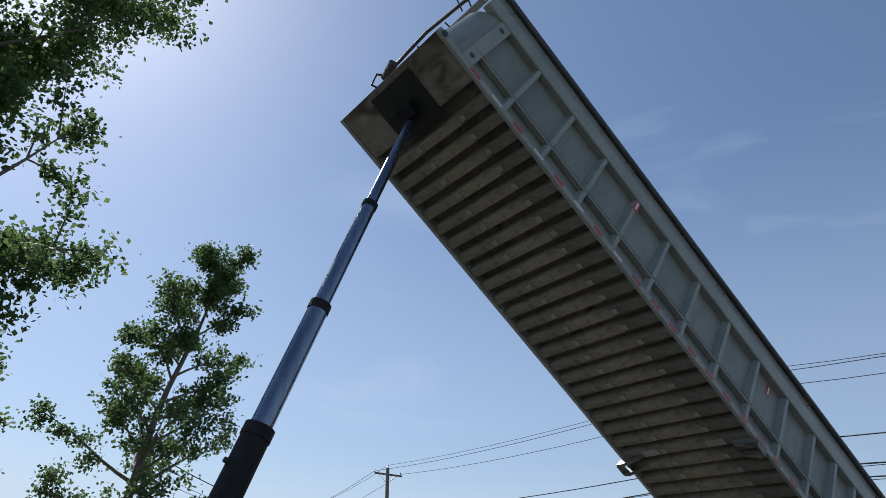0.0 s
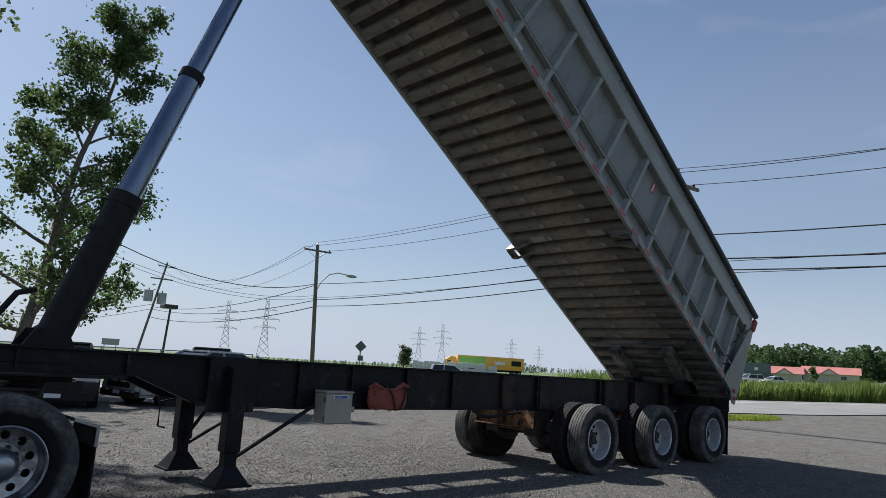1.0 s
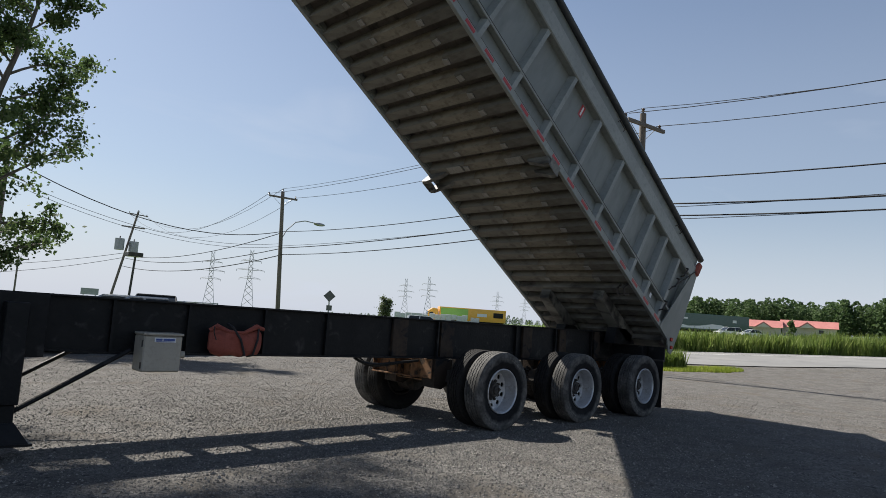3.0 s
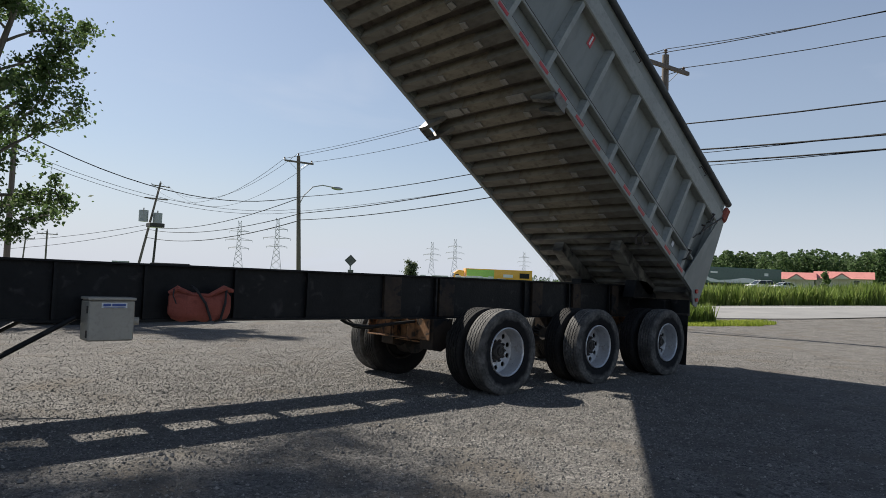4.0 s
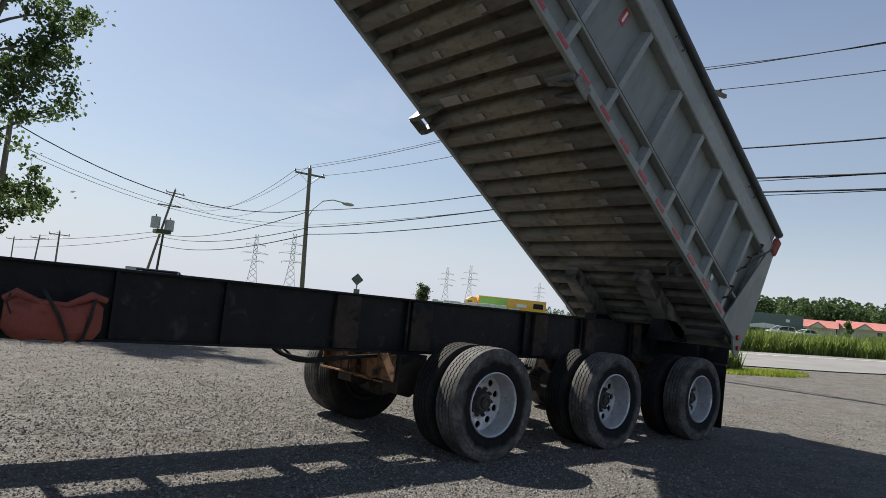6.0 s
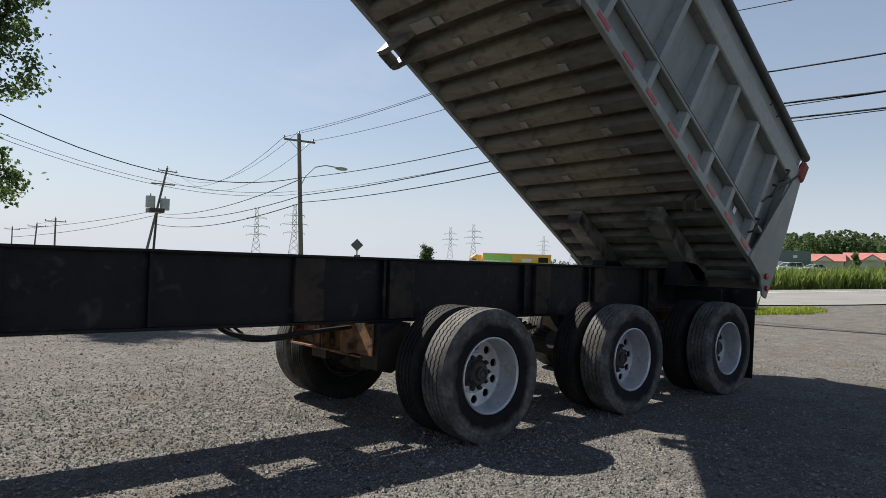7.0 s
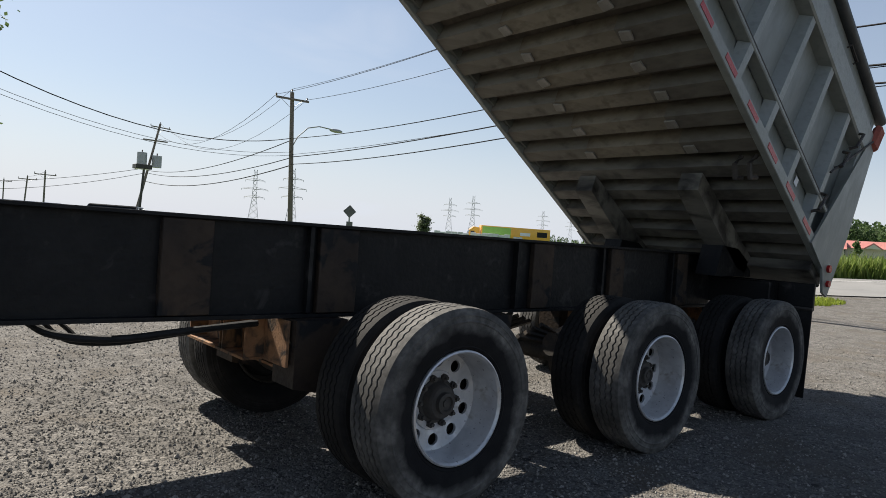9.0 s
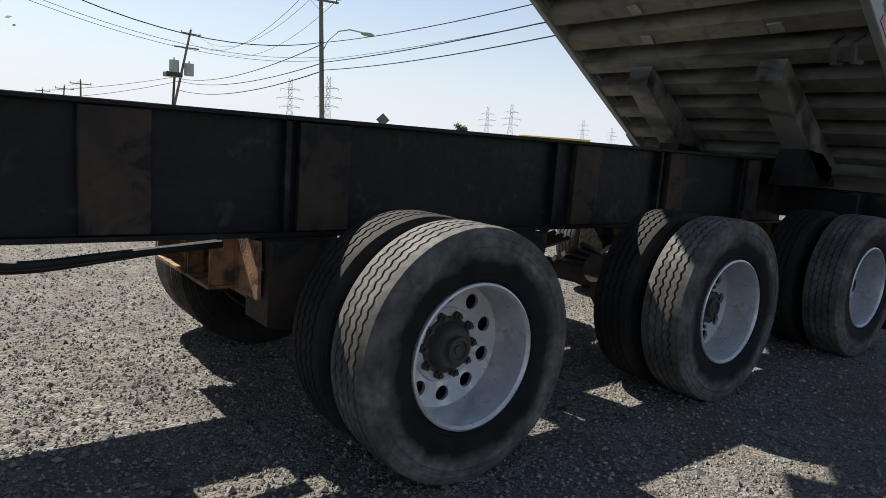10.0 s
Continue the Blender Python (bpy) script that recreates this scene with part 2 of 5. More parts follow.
def gravel_material():
    """Crushed grey stone: single stones of many tones, fines between them, worn tracks and dusty patches."""
    m, n, l, b = shader("grey_gravel", 0.92)
    b.inputs["Specular IOR Level"].default_value = 0.1
    tc = n.new("ShaderNodeTexCoord")
    cells = []
    for sc in (84.0, 38.0, 19.0):
        v = n.new("ShaderNodeTexVoronoi")
        v.inputs["Scale"].default_value = sc
        l.new(tc.outputs["Object"], v.inputs["Vector"])
        hs = n.new("ShaderNodeSeparateColor")
        l.new(v.outputs["Color"], hs.inputs[0])
        cells.append((v, hs))
    fine = mix(n, l, cells[0][1].outputs[0], (0.066, 0.065, 0.062), (0.214, 0.200, 0.183))
    mid = mix(n, l, cells[1][1].outputs[1], (0.056, 0.054, 0.054), (0.225, 0.212, 0.194))
    big = mix(n, l, cells[2][1].outputs[2], (0.075, 0.073, 0.069), (0.200, 0.187, 0.169))
    stone = mix(n, l, noise_fac(n, l, 15.0, 0.46, 0.58, 3.0), fine, mid)
    stone = mix(n, l, noise_fac(n, l, 7.0, 0.60, 0.66, 4.0), stone, big)
    fines = mix(n, l, noise_fac(n, l, 60.0, 0.3, 0.7, 4.0), (0.065, 0.062, 0.059), (0.132, 0.123, 0.110))
    col = mix(n, l, noise_fac(n, l, 2.2, 0.46, 0.70, 9.0), stone, fines)
    col = mix(n, l, noise_fac(n, l, 9.0, 0.60, 0.70, 7.0), col, (0.044, 0.043, 0.042))
    col = mix(n, l, noise_fac(n, l, 1.1, 0.54, 0.72, 9.0, distort=0.4), col, (0.122, 0.107, 0.089))
    l.new(col, b.inputs["Base Color"])
    add = n.new("ShaderNodeMath")
    add.operation = "ADD"
    l.new(cells[0][0].outputs["Distance"], add.inputs[0])
    l.new(cells[1][0].outputs["Distance"], add.inputs[1])
    bp = bump(n, l, b, add.outputs[0], 0.9, 0.010)
    bp.invert = True
    # hollows and humps a hand wide
    hump = n.new("ShaderNodeBump")
    hump.inputs["Strength"].default_value, hump.inputs["Distance"].default_value = 0.8, 0.02
    l.new(noise_fac(n, l, 6.5, 0.3, 0.7, 5.0), hump.inputs["Height"])
    l.new(hump.outputs[0], bp.inputs["Normal"])
    return m


GRAVEL = gravel_material()


def stone_material():
    m, n, l, b = shader("loose_gravel_stone", 0.82)
    b.inputs["Specular IOR Level"].default_value = 0.3
    g = n.new("ShaderNodeNewGeometry")
    ramp = n.new("ShaderNodeValToRGB")
    ramp.color_ramp.elements[0].color, ramp.color_ramp.elements[1].color = (0.075, 0.072, 0.068, 1), (0.40, 0.375, 0.335, 1)
    for at_, c in ((0.35, (0.12, 0.117, 0.112, 1)), (0.75, (0.22, 0.207, 0.188, 1)), (0.9, (0.31, 0.29, 0.26, 1))):
        e = ramp.color_ramp.elements.new(at_)
        e.color = c
    l.new(g.outputs["Random Per Island"], ramp.inputs[0])
    col = mix(n, l, noise_fac(n, l, 90.0, 0.35, 0.75, 4.0), ramp.outputs[0], (0.13, 0.12, 0.105))
    l.new(col, b.inputs["Base Color"])
    return m


STONE = stone_material()
ASPHALT = surface("grey_road_asphalt", (0.17, 0.168, 0.162), (0.21, 0.205, 0.195), 0.25, 0.9, 0, 0.003, 90, (0.12, 0.118, 0.115), (0.55, 0.75))
ROADLINE = surface("white_road_line", (0.6, 0.6, 0.58), (0.68, 0.68, 0.66), 3, 0.7, 0, 0, 40)
FIELD = surface("mown_field_grass", (0.06, 0.10, 0.03), (0.09, 0.135, 0.042), 0.06, 0.95, 0, 0.02, 3, (0.16, 0.17, 0.06), (0.55, 0.7))


def leaf_material(name, c1, c2, c3):
    m, n, l, b = shader(name, 0.68)
    b.inputs["Specular IOR Level"].default_value = 0.3
    g = n.new("ShaderNodeNewGeometry")
    ramp = n.new("ShaderNodeValToRGB")
    ramp.color_ramp.elements[0].color, ramp.color_ramp.elements[1].color = rgba(c1), rgba(c3)
    e = ramp.color_ramp.elements.new(0.5)
    e.color = rgba(c2)
    l.new(g.outputs["Random Per Island"], ramp.inputs[0])
    col = mix(n, l, noise_fac(n, l, 0.8, 0.4, 0.7), ramp.outputs[0], c1)
    l.new(col, b.inputs["Base Color"])
    tr = n.new("ShaderNodeBsdfTranslucent")
    l.new(col, tr.inputs["Color"])
    ms = n.new("ShaderNodeMixShader")
    ms.inputs[0].default_value = 0.42
    l.new(b.outputs[0], ms.inputs[1])
    l.new(tr.outputs[0], ms.inputs[2])
    l.new(ms.outputs[0], n["Material Output"].inputs["Surface"])
    return m


LEAF = leaf_material("poplar_leaf", (0.055, 0.095, 0.03), (0.095, 0.145, 0.05), (0.165, 0.215, 0.085))
FOREST_LEAF = leaf_material("far_wood_leaf", (0.055, 0.095, 0.035), (0.08, 0.125, 0.045), (0.11, 0.155, 0.06))
BLADE = leaf_material("tall_grass_blade", (0.105, 0.155, 0.03), (0.17, 0.24, 0.05), (0.28, 0.315, 0.095))
# far field tree: distance haze is put into the paler, greyer green
HAZED_LEAF = leaf_material("hazed_field_tree_leaf", (0.10, 0.125, 0.07), (0.135, 0.16, 0.09), (0.17, 0.195, 0.11))
LAWN = leaf_material("short_yellow_grass", (0.20, 0.26, 0.03), (0.28, 0.33, 0.05), (0.36, 0.38, 0.08))


# ---- building helpers ----
def thing(name, m, label, category, group=""):
    e = new(name)
    e.empty_display_size = 0.2
    e.matrix_world = m
    return tagged(e, label, category, group)


def mesh_of(name, bm, material):
    me = bpy.data.meshes.new(name)
    bmesh.ops.recalc_face_normals(bm, faces=bm.faces)
    bm.to_mesh(me)
    bm.free()
    me.materials.append(material)
    return me


def part(name, bm, material, parent=None, label="", smooth=False):
    """Links a bmesh, or a mesh, as one object under a thing or a part."""
    me = bm if isinstance(bm, bpy.types.Mesh) else mesh_of(name, bm, material)
    if smooth:
        me.shade_smooth()
        me.set_sharp_from_angle(angle=radians(38))
    ob = new(name, me)
    ob.parent = parent
    return tagged(ob, label) if label else ob


def box(bm, x0, x1, y0, y1, z0, z1, bevel=0.0, m=None):
    v = bmesh.ops.create_cube(bm, size=1.0)["verts"]
    for q in v:
        q.co = Vector(((x0 + x1) / 2 + q.co.x * (x1 - x0), (y0 + y1) / 2 + q.co.y * (y1 - y0), (z0 + z1) / 2 + q.co.z * (z1 - z0)))
    if bevel:
        es = list({e for q in v for e in q.link_edges})
        out = bmesh.ops.bevel(bm, geom=es, offset=bevel, segments=1, affect="EDGES")
        v = list({q for fc in out["faces"] for q in fc.verts} | {q for q in v if q.is_valid})
    if m is not None:
        bmesh.ops.transform(bm, matrix=m, verts=[q for q in v if q.is_valid])
    return bm


def B(*a, **k):
    return box(bmesh.new(), *a, **k)


def rod(bm, a, b, r0, r1=None, seg=10, caps=True):
    """A round bar from a to b."""
    a, b = Vector(a), Vector(b)
    r1 = r0 if r1 is None else r1
    d = b - a
    m = Matrix.Translation((a + b) / 2) @ d.to_track_quat("Z", "Y").to_matrix().to_4x4()
    bmesh.ops.create_cone(bm, cap_ends=caps, segments=seg, radius1=r0, radius2=r1, depth=d.length, matrix=m)
    return bm


def prism(bm, outline, y0, y1, axis="y"):
    """A plate: an outline in two axes, pushed from y0 to y1 along the third."""
    def co(p, k):
        return (p[0], k, p[1]) if axis == "y" else (k, p[0], p[1]) if axis == "x" else (p[0], p[1], k)
    a = [bm.verts.new(co(p, y0)) for p in outline]
    b = [bm.verts.new(co(p, y1)) for p in outline]
    n = len(a)
    bm.faces.new(a)
    bm.faces.new(b[::-1])
    for i in range(n):
        bm.faces.new((a[i], b[i], b[(i + 1) % n], a[(i + 1) % n]))
    return bm


def tube(bm, pts, r, seg=6):
    """A bent round bar or cable through points."""
    pts = [Vector(p) for p in pts]
    rings = []
    for i, p in enumerate(pts):
        d = (pts[min(i + 1, len(pts) - 1)] - pts[max(i - 1, 0)]).normalized()
        u = d.cross(Vector((0, 0, 1)))
        u = u.normalized() if u.length > 1e-3 else Vector((1, 0, 0))
        v = d.cross(u)
        rr = r[i] if isinstance(r, (list, tuple)) else r
        rings.append([bm.verts.new(p + rr * (math.cos(k * math.tau / seg) * u + math.sin(k * math.tau / seg) * v)) for k in range(seg)])
    for a, b in zip(rings, rings[1:]):
        for k in range(seg):
            bm.faces.new((a[k], a[(k + 1) % seg], b[(k + 1) % seg], b[k]))
    bm.faces.new(rings[0][::-1])
    bm.faces.new(rings[-1])
    return bm


def lathe(bm, profile, seg=48, axis="y"):
    """Turns a profile of (radius, along) about the y axis (or z)."""
    rings = []
    for r, y in profile:
        ring = []
        for k in range(seg):
            a = k * math.tau / seg
            p = (r * math.cos(a), y, r * math.sin(a)) if axis == "y" else (r * math.cos(a), r * math.sin(a), y)
            ring.append(bm.verts.new(p))
        rings.append(ring)
    for a, b in zip(rings, rings[1:]):
        for k in range(seg):
            bm.faces.new((a[k], a[(k + 1) % seg], b[(k + 1) % seg], b[k]))
    return bm


def raw_mesh(name, verts, faces, material):
    me = bpy.data.meshes.new(name)
    me.from_pydata(verts, [], faces)
    me.materials.append(material)
    return me

# ---- ground ----
# the road's lie: across it runs ROAD_N, along it ROAD_D
ROAD_D = Vector((0.848, -0.53, 0)).normalized()
ROAD_N = Vector((-ROAD_D.y, ROAD_D.x, 0))


def rise(r):
    """Height of the land at a distance: the yard is flat, the land beyond climbs slightly."""
    t = min(max((r - 40) / 120, 0), 1)
    return t * t * (3 - 2 * t) * (0.35 + 0.0008 * r)


def height(x, y):
    """The land past the yard leans: up towards the field and the houses, down towards the street."""
    r = math.hypot(x, y)
    t = min(max((r - 8) / 32, 0), 1)
    return rise(r) + t * t * (3 - 2 * t) * 0.022 * (x - y) * (1.0 if r < 500 else 500 / r)


def on_road(a, n, up=0.0):
    p = ROAD_D * a + ROAD_N * n
    return (p.x, p.y, height(p.x, p.y) + up)


def build_ground():
    verts, faces = [(0, 0, 0)], []
    radii = [3 * 1.16 ** i for i in range(48)]
    seg = 96
    for r in radii:
        for k in range(seg):
            a = k * math.tau / seg
            verts.append((r * math.cos(a), r * math.sin(a), height(r * math.cos(a), r * math.sin(a))))
    for k in range(seg):
        faces.append((0, 1 + k, 1 + (k + 1) % seg))
    for i in range(len(radii) - 1):
        for k in range(seg):
            a, b = 1 + i * seg + k, 1 + i * seg + (k + 1) % seg
            faces.append((a, a + seg, b + seg, b))
    me = raw_mesh("ground", verts, faces, GRAVEL)
    me.materials.append(FIELD)
    for i, p in enumerate(me.polygons):
        c = p.center
        if math.hypot(c.x, c.y) > 60:
            p.material_index = 1
    tagged(new("ground", me), "flat yard of grey gravel running out to green fields", "ground", kind="structure")


def strip(name, n0, n1, a0, a1, up, material, label, category, steps=200, wobble=0.0):
    """A sheet along the road between two distances across it."""
    verts, faces = [], []
    rows = max(1, int(abs(n1 - n0) / 2))
    for i in range(steps + 1):
        a = a0 + (a1 - a0) * i / steps
        for j in range(rows + 1):
            n = n0 + (n1 - n0) * j / rows
            if j == 0:
                n += wobble * noise.noise(Vector((a * 0.15, 3.1, 0)))
            verts.append(on_road(a, n, up))
    for i in range(steps):
        for j in range(rows):
            k = i * (rows + 1) + j
            faces.append((k, k + 1, k + rows + 2, k + rows + 1))
    ob = new(name, raw_mesh(name, verts, faces, material))
    return tagged(ob, label, category, kind="structure")


def build_roads():
    strip("road", 18.6, 29.8, -60, 260, 0.04, ASPHALT, "grey worn asphalt side road beside the yard", "road", wobble=0.8)
    strip("road_line", 26.8, 27.0, -60, 260, 0.05, ROADLINE, "thin white painted line along the road", "road line")
    strip("verge", 29.8, 62, -60, 260, 0.025, FIELD, "green verge between two roads", "grass")
    strip("highway", 62, 74, -60, 420, 0.05, ASPHALT, "distant asphalt highway across the field", "road")


def grass_stuff(name, count, a0, a1, n0, n1, h0, h1, width, material, label, seed, keep=None):
    rng = np.random.default_rng(seed)
    verts, faces = [], []
    for _ in range(count):
        a, n = rng.uniform(a0, a1), rng.uniform(n0, n1)
        if keep and not keep(a, n):
            continue
        x, y, z = on_road(a, n)
        h = rng.uniform(h0, h1) * (0.75 + 0.5 * noise.noise(Vector((a * 0.35, n * 0.35, 1.0))))
        t = rng.uniform(0, math.tau)
        wx, wy = math.cos(t) * width, math.sin(t) * width
        lx, ly = rng.normal(0, 0.22, 2) * h
        k = len(verts)
        verts += [(x - wx, y - wy, z), (x + wx, y + wy, z), (x + wx * 0.8 + lx * 0.5, y + wy * 0.8 + ly * 0.5, z + h * 0.6), (x - wx * 0.8 + lx * 0.5, y - wy * 0.8 + ly * 0.5, z + h * 0.6), (x + lx, y + ly, z + h)]
        faces += [(k, k + 1, k + 2, k + 3), (k + 3, k + 2, k + 4)]
    tagged(new(name, raw_mesh(name, verts, faces, material)), label, "grass", kind="stuff")


def build_grass():
    grass_stuff("tall_grass", 34000, 13, 75, 30.2, 36, 1.15, 1.85, 0.04, BLADE, "tall green reeds and grass along the roadside ditch", 3)
    grass_stuff("grass_patch", 14000, 9.4, 16.2, 13.8, 17.4, 0.05, 0.17, 0.014, LAWN, "short yellow-green grass at the edge of the gravel", 4,
                keep=lambda a, n: (a - 12.6) ** 2 / 10 + (n - 15.7 - 0.25 * (a - 12.6)) ** 2 / 1.3 + 0.5 * noise.noise(Vector((a, n, 0))) < 1)
    grass_stuff("grass_clump", 1500, 11.2, 12.5, 15.7, 17.1, 0.5, 0.95, 0.025, BLADE, "bushy clump of tall green weeds beside the road", 5)


def build_stones():
    """Loose stones lying on the gravel where the camera passes."""
    rng = np.random.default_rng(11)
    base = np.array([(1, 0, 0), (0, 1, 0), (-1, 0, 0), (0, -1, 0), (0, 0, 0.8), (0, 0, -0.5)])
    tri = np.array([(0, 1, 4), (1, 2, 4), (2, 3, 4), (3, 0, 4), (1, 0, 5), (2, 1, 5), (3, 2, 5), (0, 3, 5)])
    count = 190000
    x = np.concatenate([rng.normal(-1.0, 3.2, count // 2), rng.uniform(-12, 14, count // 2)])
    y = np.concatenate([rng.normal(0.2, 2.2, count // 2), rng.uniform(-5, 11, count // 2)])
    s = 0.0045 + 0.009 * rng.random(count) ** 3 + 0.012 * (rng.random(count) < 0.008)
    ang = rng.uniform(0, math.tau, count)
    jit = rng.uniform(0.6, 1.35, (count, 6, 3))
    v = base[None] * jit * s[:, None, None]
    ca, sa = np.cos(ang)[:, None], np.sin(ang)[:, None]
    px = v[:, :, 0] * ca - v[:, :, 1] * sa + x[:, None]
    py = v[:, :, 0] * sa + v[:, :, 1] * ca + y[:, None]
    pz = v[:, :, 2] + (s * 0.25)[:, None]
    verts = np.stack([px, py, pz], 2).reshape(-1, 3)
    faces = (tri[None] + (np.arange(count) * 6)[:, None, None]).reshape(-1, 3)
    tagged(new("loose_stones", raw_mesh("loose_stones", verts.tolist(), faces.tolist(), STONE)), "small grey and pale stones lying loose on the gravel", "gravel", kind="stuff")


build_ground()
build_roads()

# ---- dump trailer: the frame ----
FRAME_TOP, FRAME_BOT = 1.36, 0.84
NEAR, FAR = 0.88, 1.80          # outer edges of the two main beams
trailer = thing("trailer_chassis", pose(0, 0, 0), "long black steel dump trailer chassis on three axles, worn paint", "trailer")


def beam(y_out, sgn, name):
    """A main beam: two flanges and a web, shallower towards the front."""
    bm = bmesh.new()
    a, b = sorted((y_out, y_out + sgn * 0.09))
    box(bm, -8.4, 4.10, a, b, FRAME_TOP - 0.02, FRAME_TOP, 0.003)
    bot = [(-8.4, 1.15), (-6.3, 1.13), (-5.75, 0.90), (-4.6, FRAME_BOT), (4.10, FRAME_BOT)]
    prism(bm, bot + [(x, z + 0.02) for x, z in bot[::-1]], a, b)
    wy = y_out + sgn * 0.062
    prism(bm, [(x, z + 0.02) for x, z in bot] + [(4.10, FRAME_TOP - 0.02), (-8.4, FRAME_TOP - 0.02)], wy - 0.008, wy + 0.008)
    return part(name, bm, BLACK, trailer)


beam_near = beam(NEAR, 1, "main_beam")
beam_far = beam(FAR, -1, "main_beam")
for y_out, sgn, par in ((NEAR, 1, beam_near), (FAR, -1, beam_far)):
    for x0, x1 in ((-1.16, -0.91), (-0.305, -0.055), (1.46, 1.68), (2.40, 2.59), (3.42, 3.60)):
        a, b = sorted((y_out + sgn * 0.008, y_out + sgn * 0.052))
        part("stiffener_plate", B(x0, x1, a, b, FRAME_BOT + 0.024, FRAME_TOP - 0.024, 0.004), STIFF, par)
    for x in (-7.3, -6.4, -4.55, -3.83, -2.98, -2.17, -0.36, 1.30, 2.30, 3.34):
        a, b = sorted((y_out + sgn * 0.006, y_out + sgn * 0.053))
        low = FRAME_BOT + 0.024 if x > -4.7 else 1.16
        part("web_stiffener", B(x - 0.012, x + 0.012, a, b, low, FRAME_TOP - 0.024), BLACK, par)
for x, wd in ((-8.3, 0.16), (-6.9, 0.3), (-5.9, 0.14), (-4.7, 0.16), (-4.0, 0.16), (-3.47, 0.06), (-2.88, 0.09), (-1.9, 0.16), (-1.2, 0.36), (-0.35, 0.28), (0.7, 0.14), (1.6, 0.2), (2.6, 0.14), (3.5, 0.2)):
    part("cross_member", B(x - wd / 2, x + wd / 2, NEAR + 0.071, FAR - 0.071, 1.02 if x > -5 else 1.16, 1.26, 0.004), BLACK, trailer)
part("front_plate", B(-8.9, -6.5, 0.55, 2.1, 1.115, 1.14, 0.004), BLACK, trailer)

# rear end: hinge block and pedestals
part("rear_cross_beam", B(4.105, 4.295, 0.35, 2.20, 0.90, 1.14, 0.01), BLACK, trailer)
part("rear_apron", B(4.30, 4.335, 0.04, 2.46, 0.90, 1.15, 0.005), BLACK, trailer)
for y in (0.62, 1.70):
    part("hinge_pedestal", prism(bmesh.new(), [(3.6, 1.162), (4.28, 1.162), (4.25, 1.28), (4.0, 1.42), (3.7, 1.44)], y, y + 0.20), BLACK, trailer)
# hangers, springs and axles
AXLES = (0.03, 1.845, 3.65)
for i, x in enumerate((-0.31, 1.02, 2.80, 4.36)):
    for y0 in (0.80, 1.58):
        bm = bmesh.new()
        prism(bm, [(x - 0.16, 0.836), (x + 0.16, 0.836), (x + 0.13, 0.52), (x - 0.02, 0.44), (x - 0.16, 0.47)], y0, y0 + 0.24)
        part("spring_hanger", bm, STIFF, trailer)
    bm = bmesh.new()
    box(bm, x - 0.05, x - 0.035, 1.045, 1.575, 0.55, 0.80)
    box(bm, x - 0.14, x - 0.035, 1.045, 1.575, 0.535, 0.55)
    box(bm, x - 0.14, x - 0.035, 1.045, 1.575, 0.80, 0.815)
    part("hanger_cross_channel", bm, RUST, trailer, "rust-brown steel channel")
# the rusty front channel runs across under both beams
bm = bmesh.new()
box(bm, -0.50, -0.485, 0.84, 1.95, 0.58, 0.83)
box(bm, -0.62, -0.50, 1.10, 1.95, 0.58, 0.595)
box(bm, -0.62, -0.50, 1.10, 1.95, 0.815, 0.83)
for y in (1.12, 1.42, 1.46, 1.93):
    box(bm, -0.61, -0.50, y - 0.006, y + 0.006, 0.595, 0.815)
part("front_suspension_channel", bm, RUST, trailer, "rust-brown open steel channel under the beams")
for x in AXLES:
    bm = bmesh.new()
    rod(bm, (x, 0.30, 0.50), (x, 2.26, 0.50), 0.065, seg=16)
    axle = part("axle", bm, DARKSTEEL, trailer, smooth=True)
    for y in (0.66, 1.74):
        bm = bmesh.new()
        rod(bm, (x, y - 0.03, 0.51), (x, y + 0.19, 0.51), 0.2, seg=24)
        part("brake_drum", bm, DARKSTEEL, axle, smooth=True)
        bm = bmesh.new()
        yb = 0.48 if y < 1 else 2.07
        lathe(bm, [(0.07, yb), (0.15, yb + (0.03 if y < 1 else -0.03)), (0.235, yb + (0.03 if y < 1 else -0.03)), (0.262, yb), (0.262, yb + 0.012), (0.07, yb + 0.012)], 32)
        bmesh.ops.translate(bm, vec=(x, 0, 0.51), verts=bm.verts)
        part("dust_shield", bm, DEEP_BLACK, axle, "black brake dust shield", smooth=True)
        bm = bmesh.new()
        rod(bm, (x - 0.28, y + 0.1, 0.62), (x - 0.06, y + 0.1, 0.58), 0.085, seg=16)
        part("brake_chamber", bm, DARKSTEEL, axle, smooth=True)
    for y in (0.92, 1.56):
        for k in range(4):
            bm = bmesh.new()
            ln = 0.42 - k * 0.08
            tube(bm, [(x - ln, y + 0.04, 0.60 + 0.025 * k + 0.05), (x, y + 0.04, 0.575 + 0.028 * k), (x + ln, y + 0.04, 0.60 + 0.025 * k + 0.05)], 0.022, 4)
            part("spring_leaf", bm, DARKSTEEL, axle)


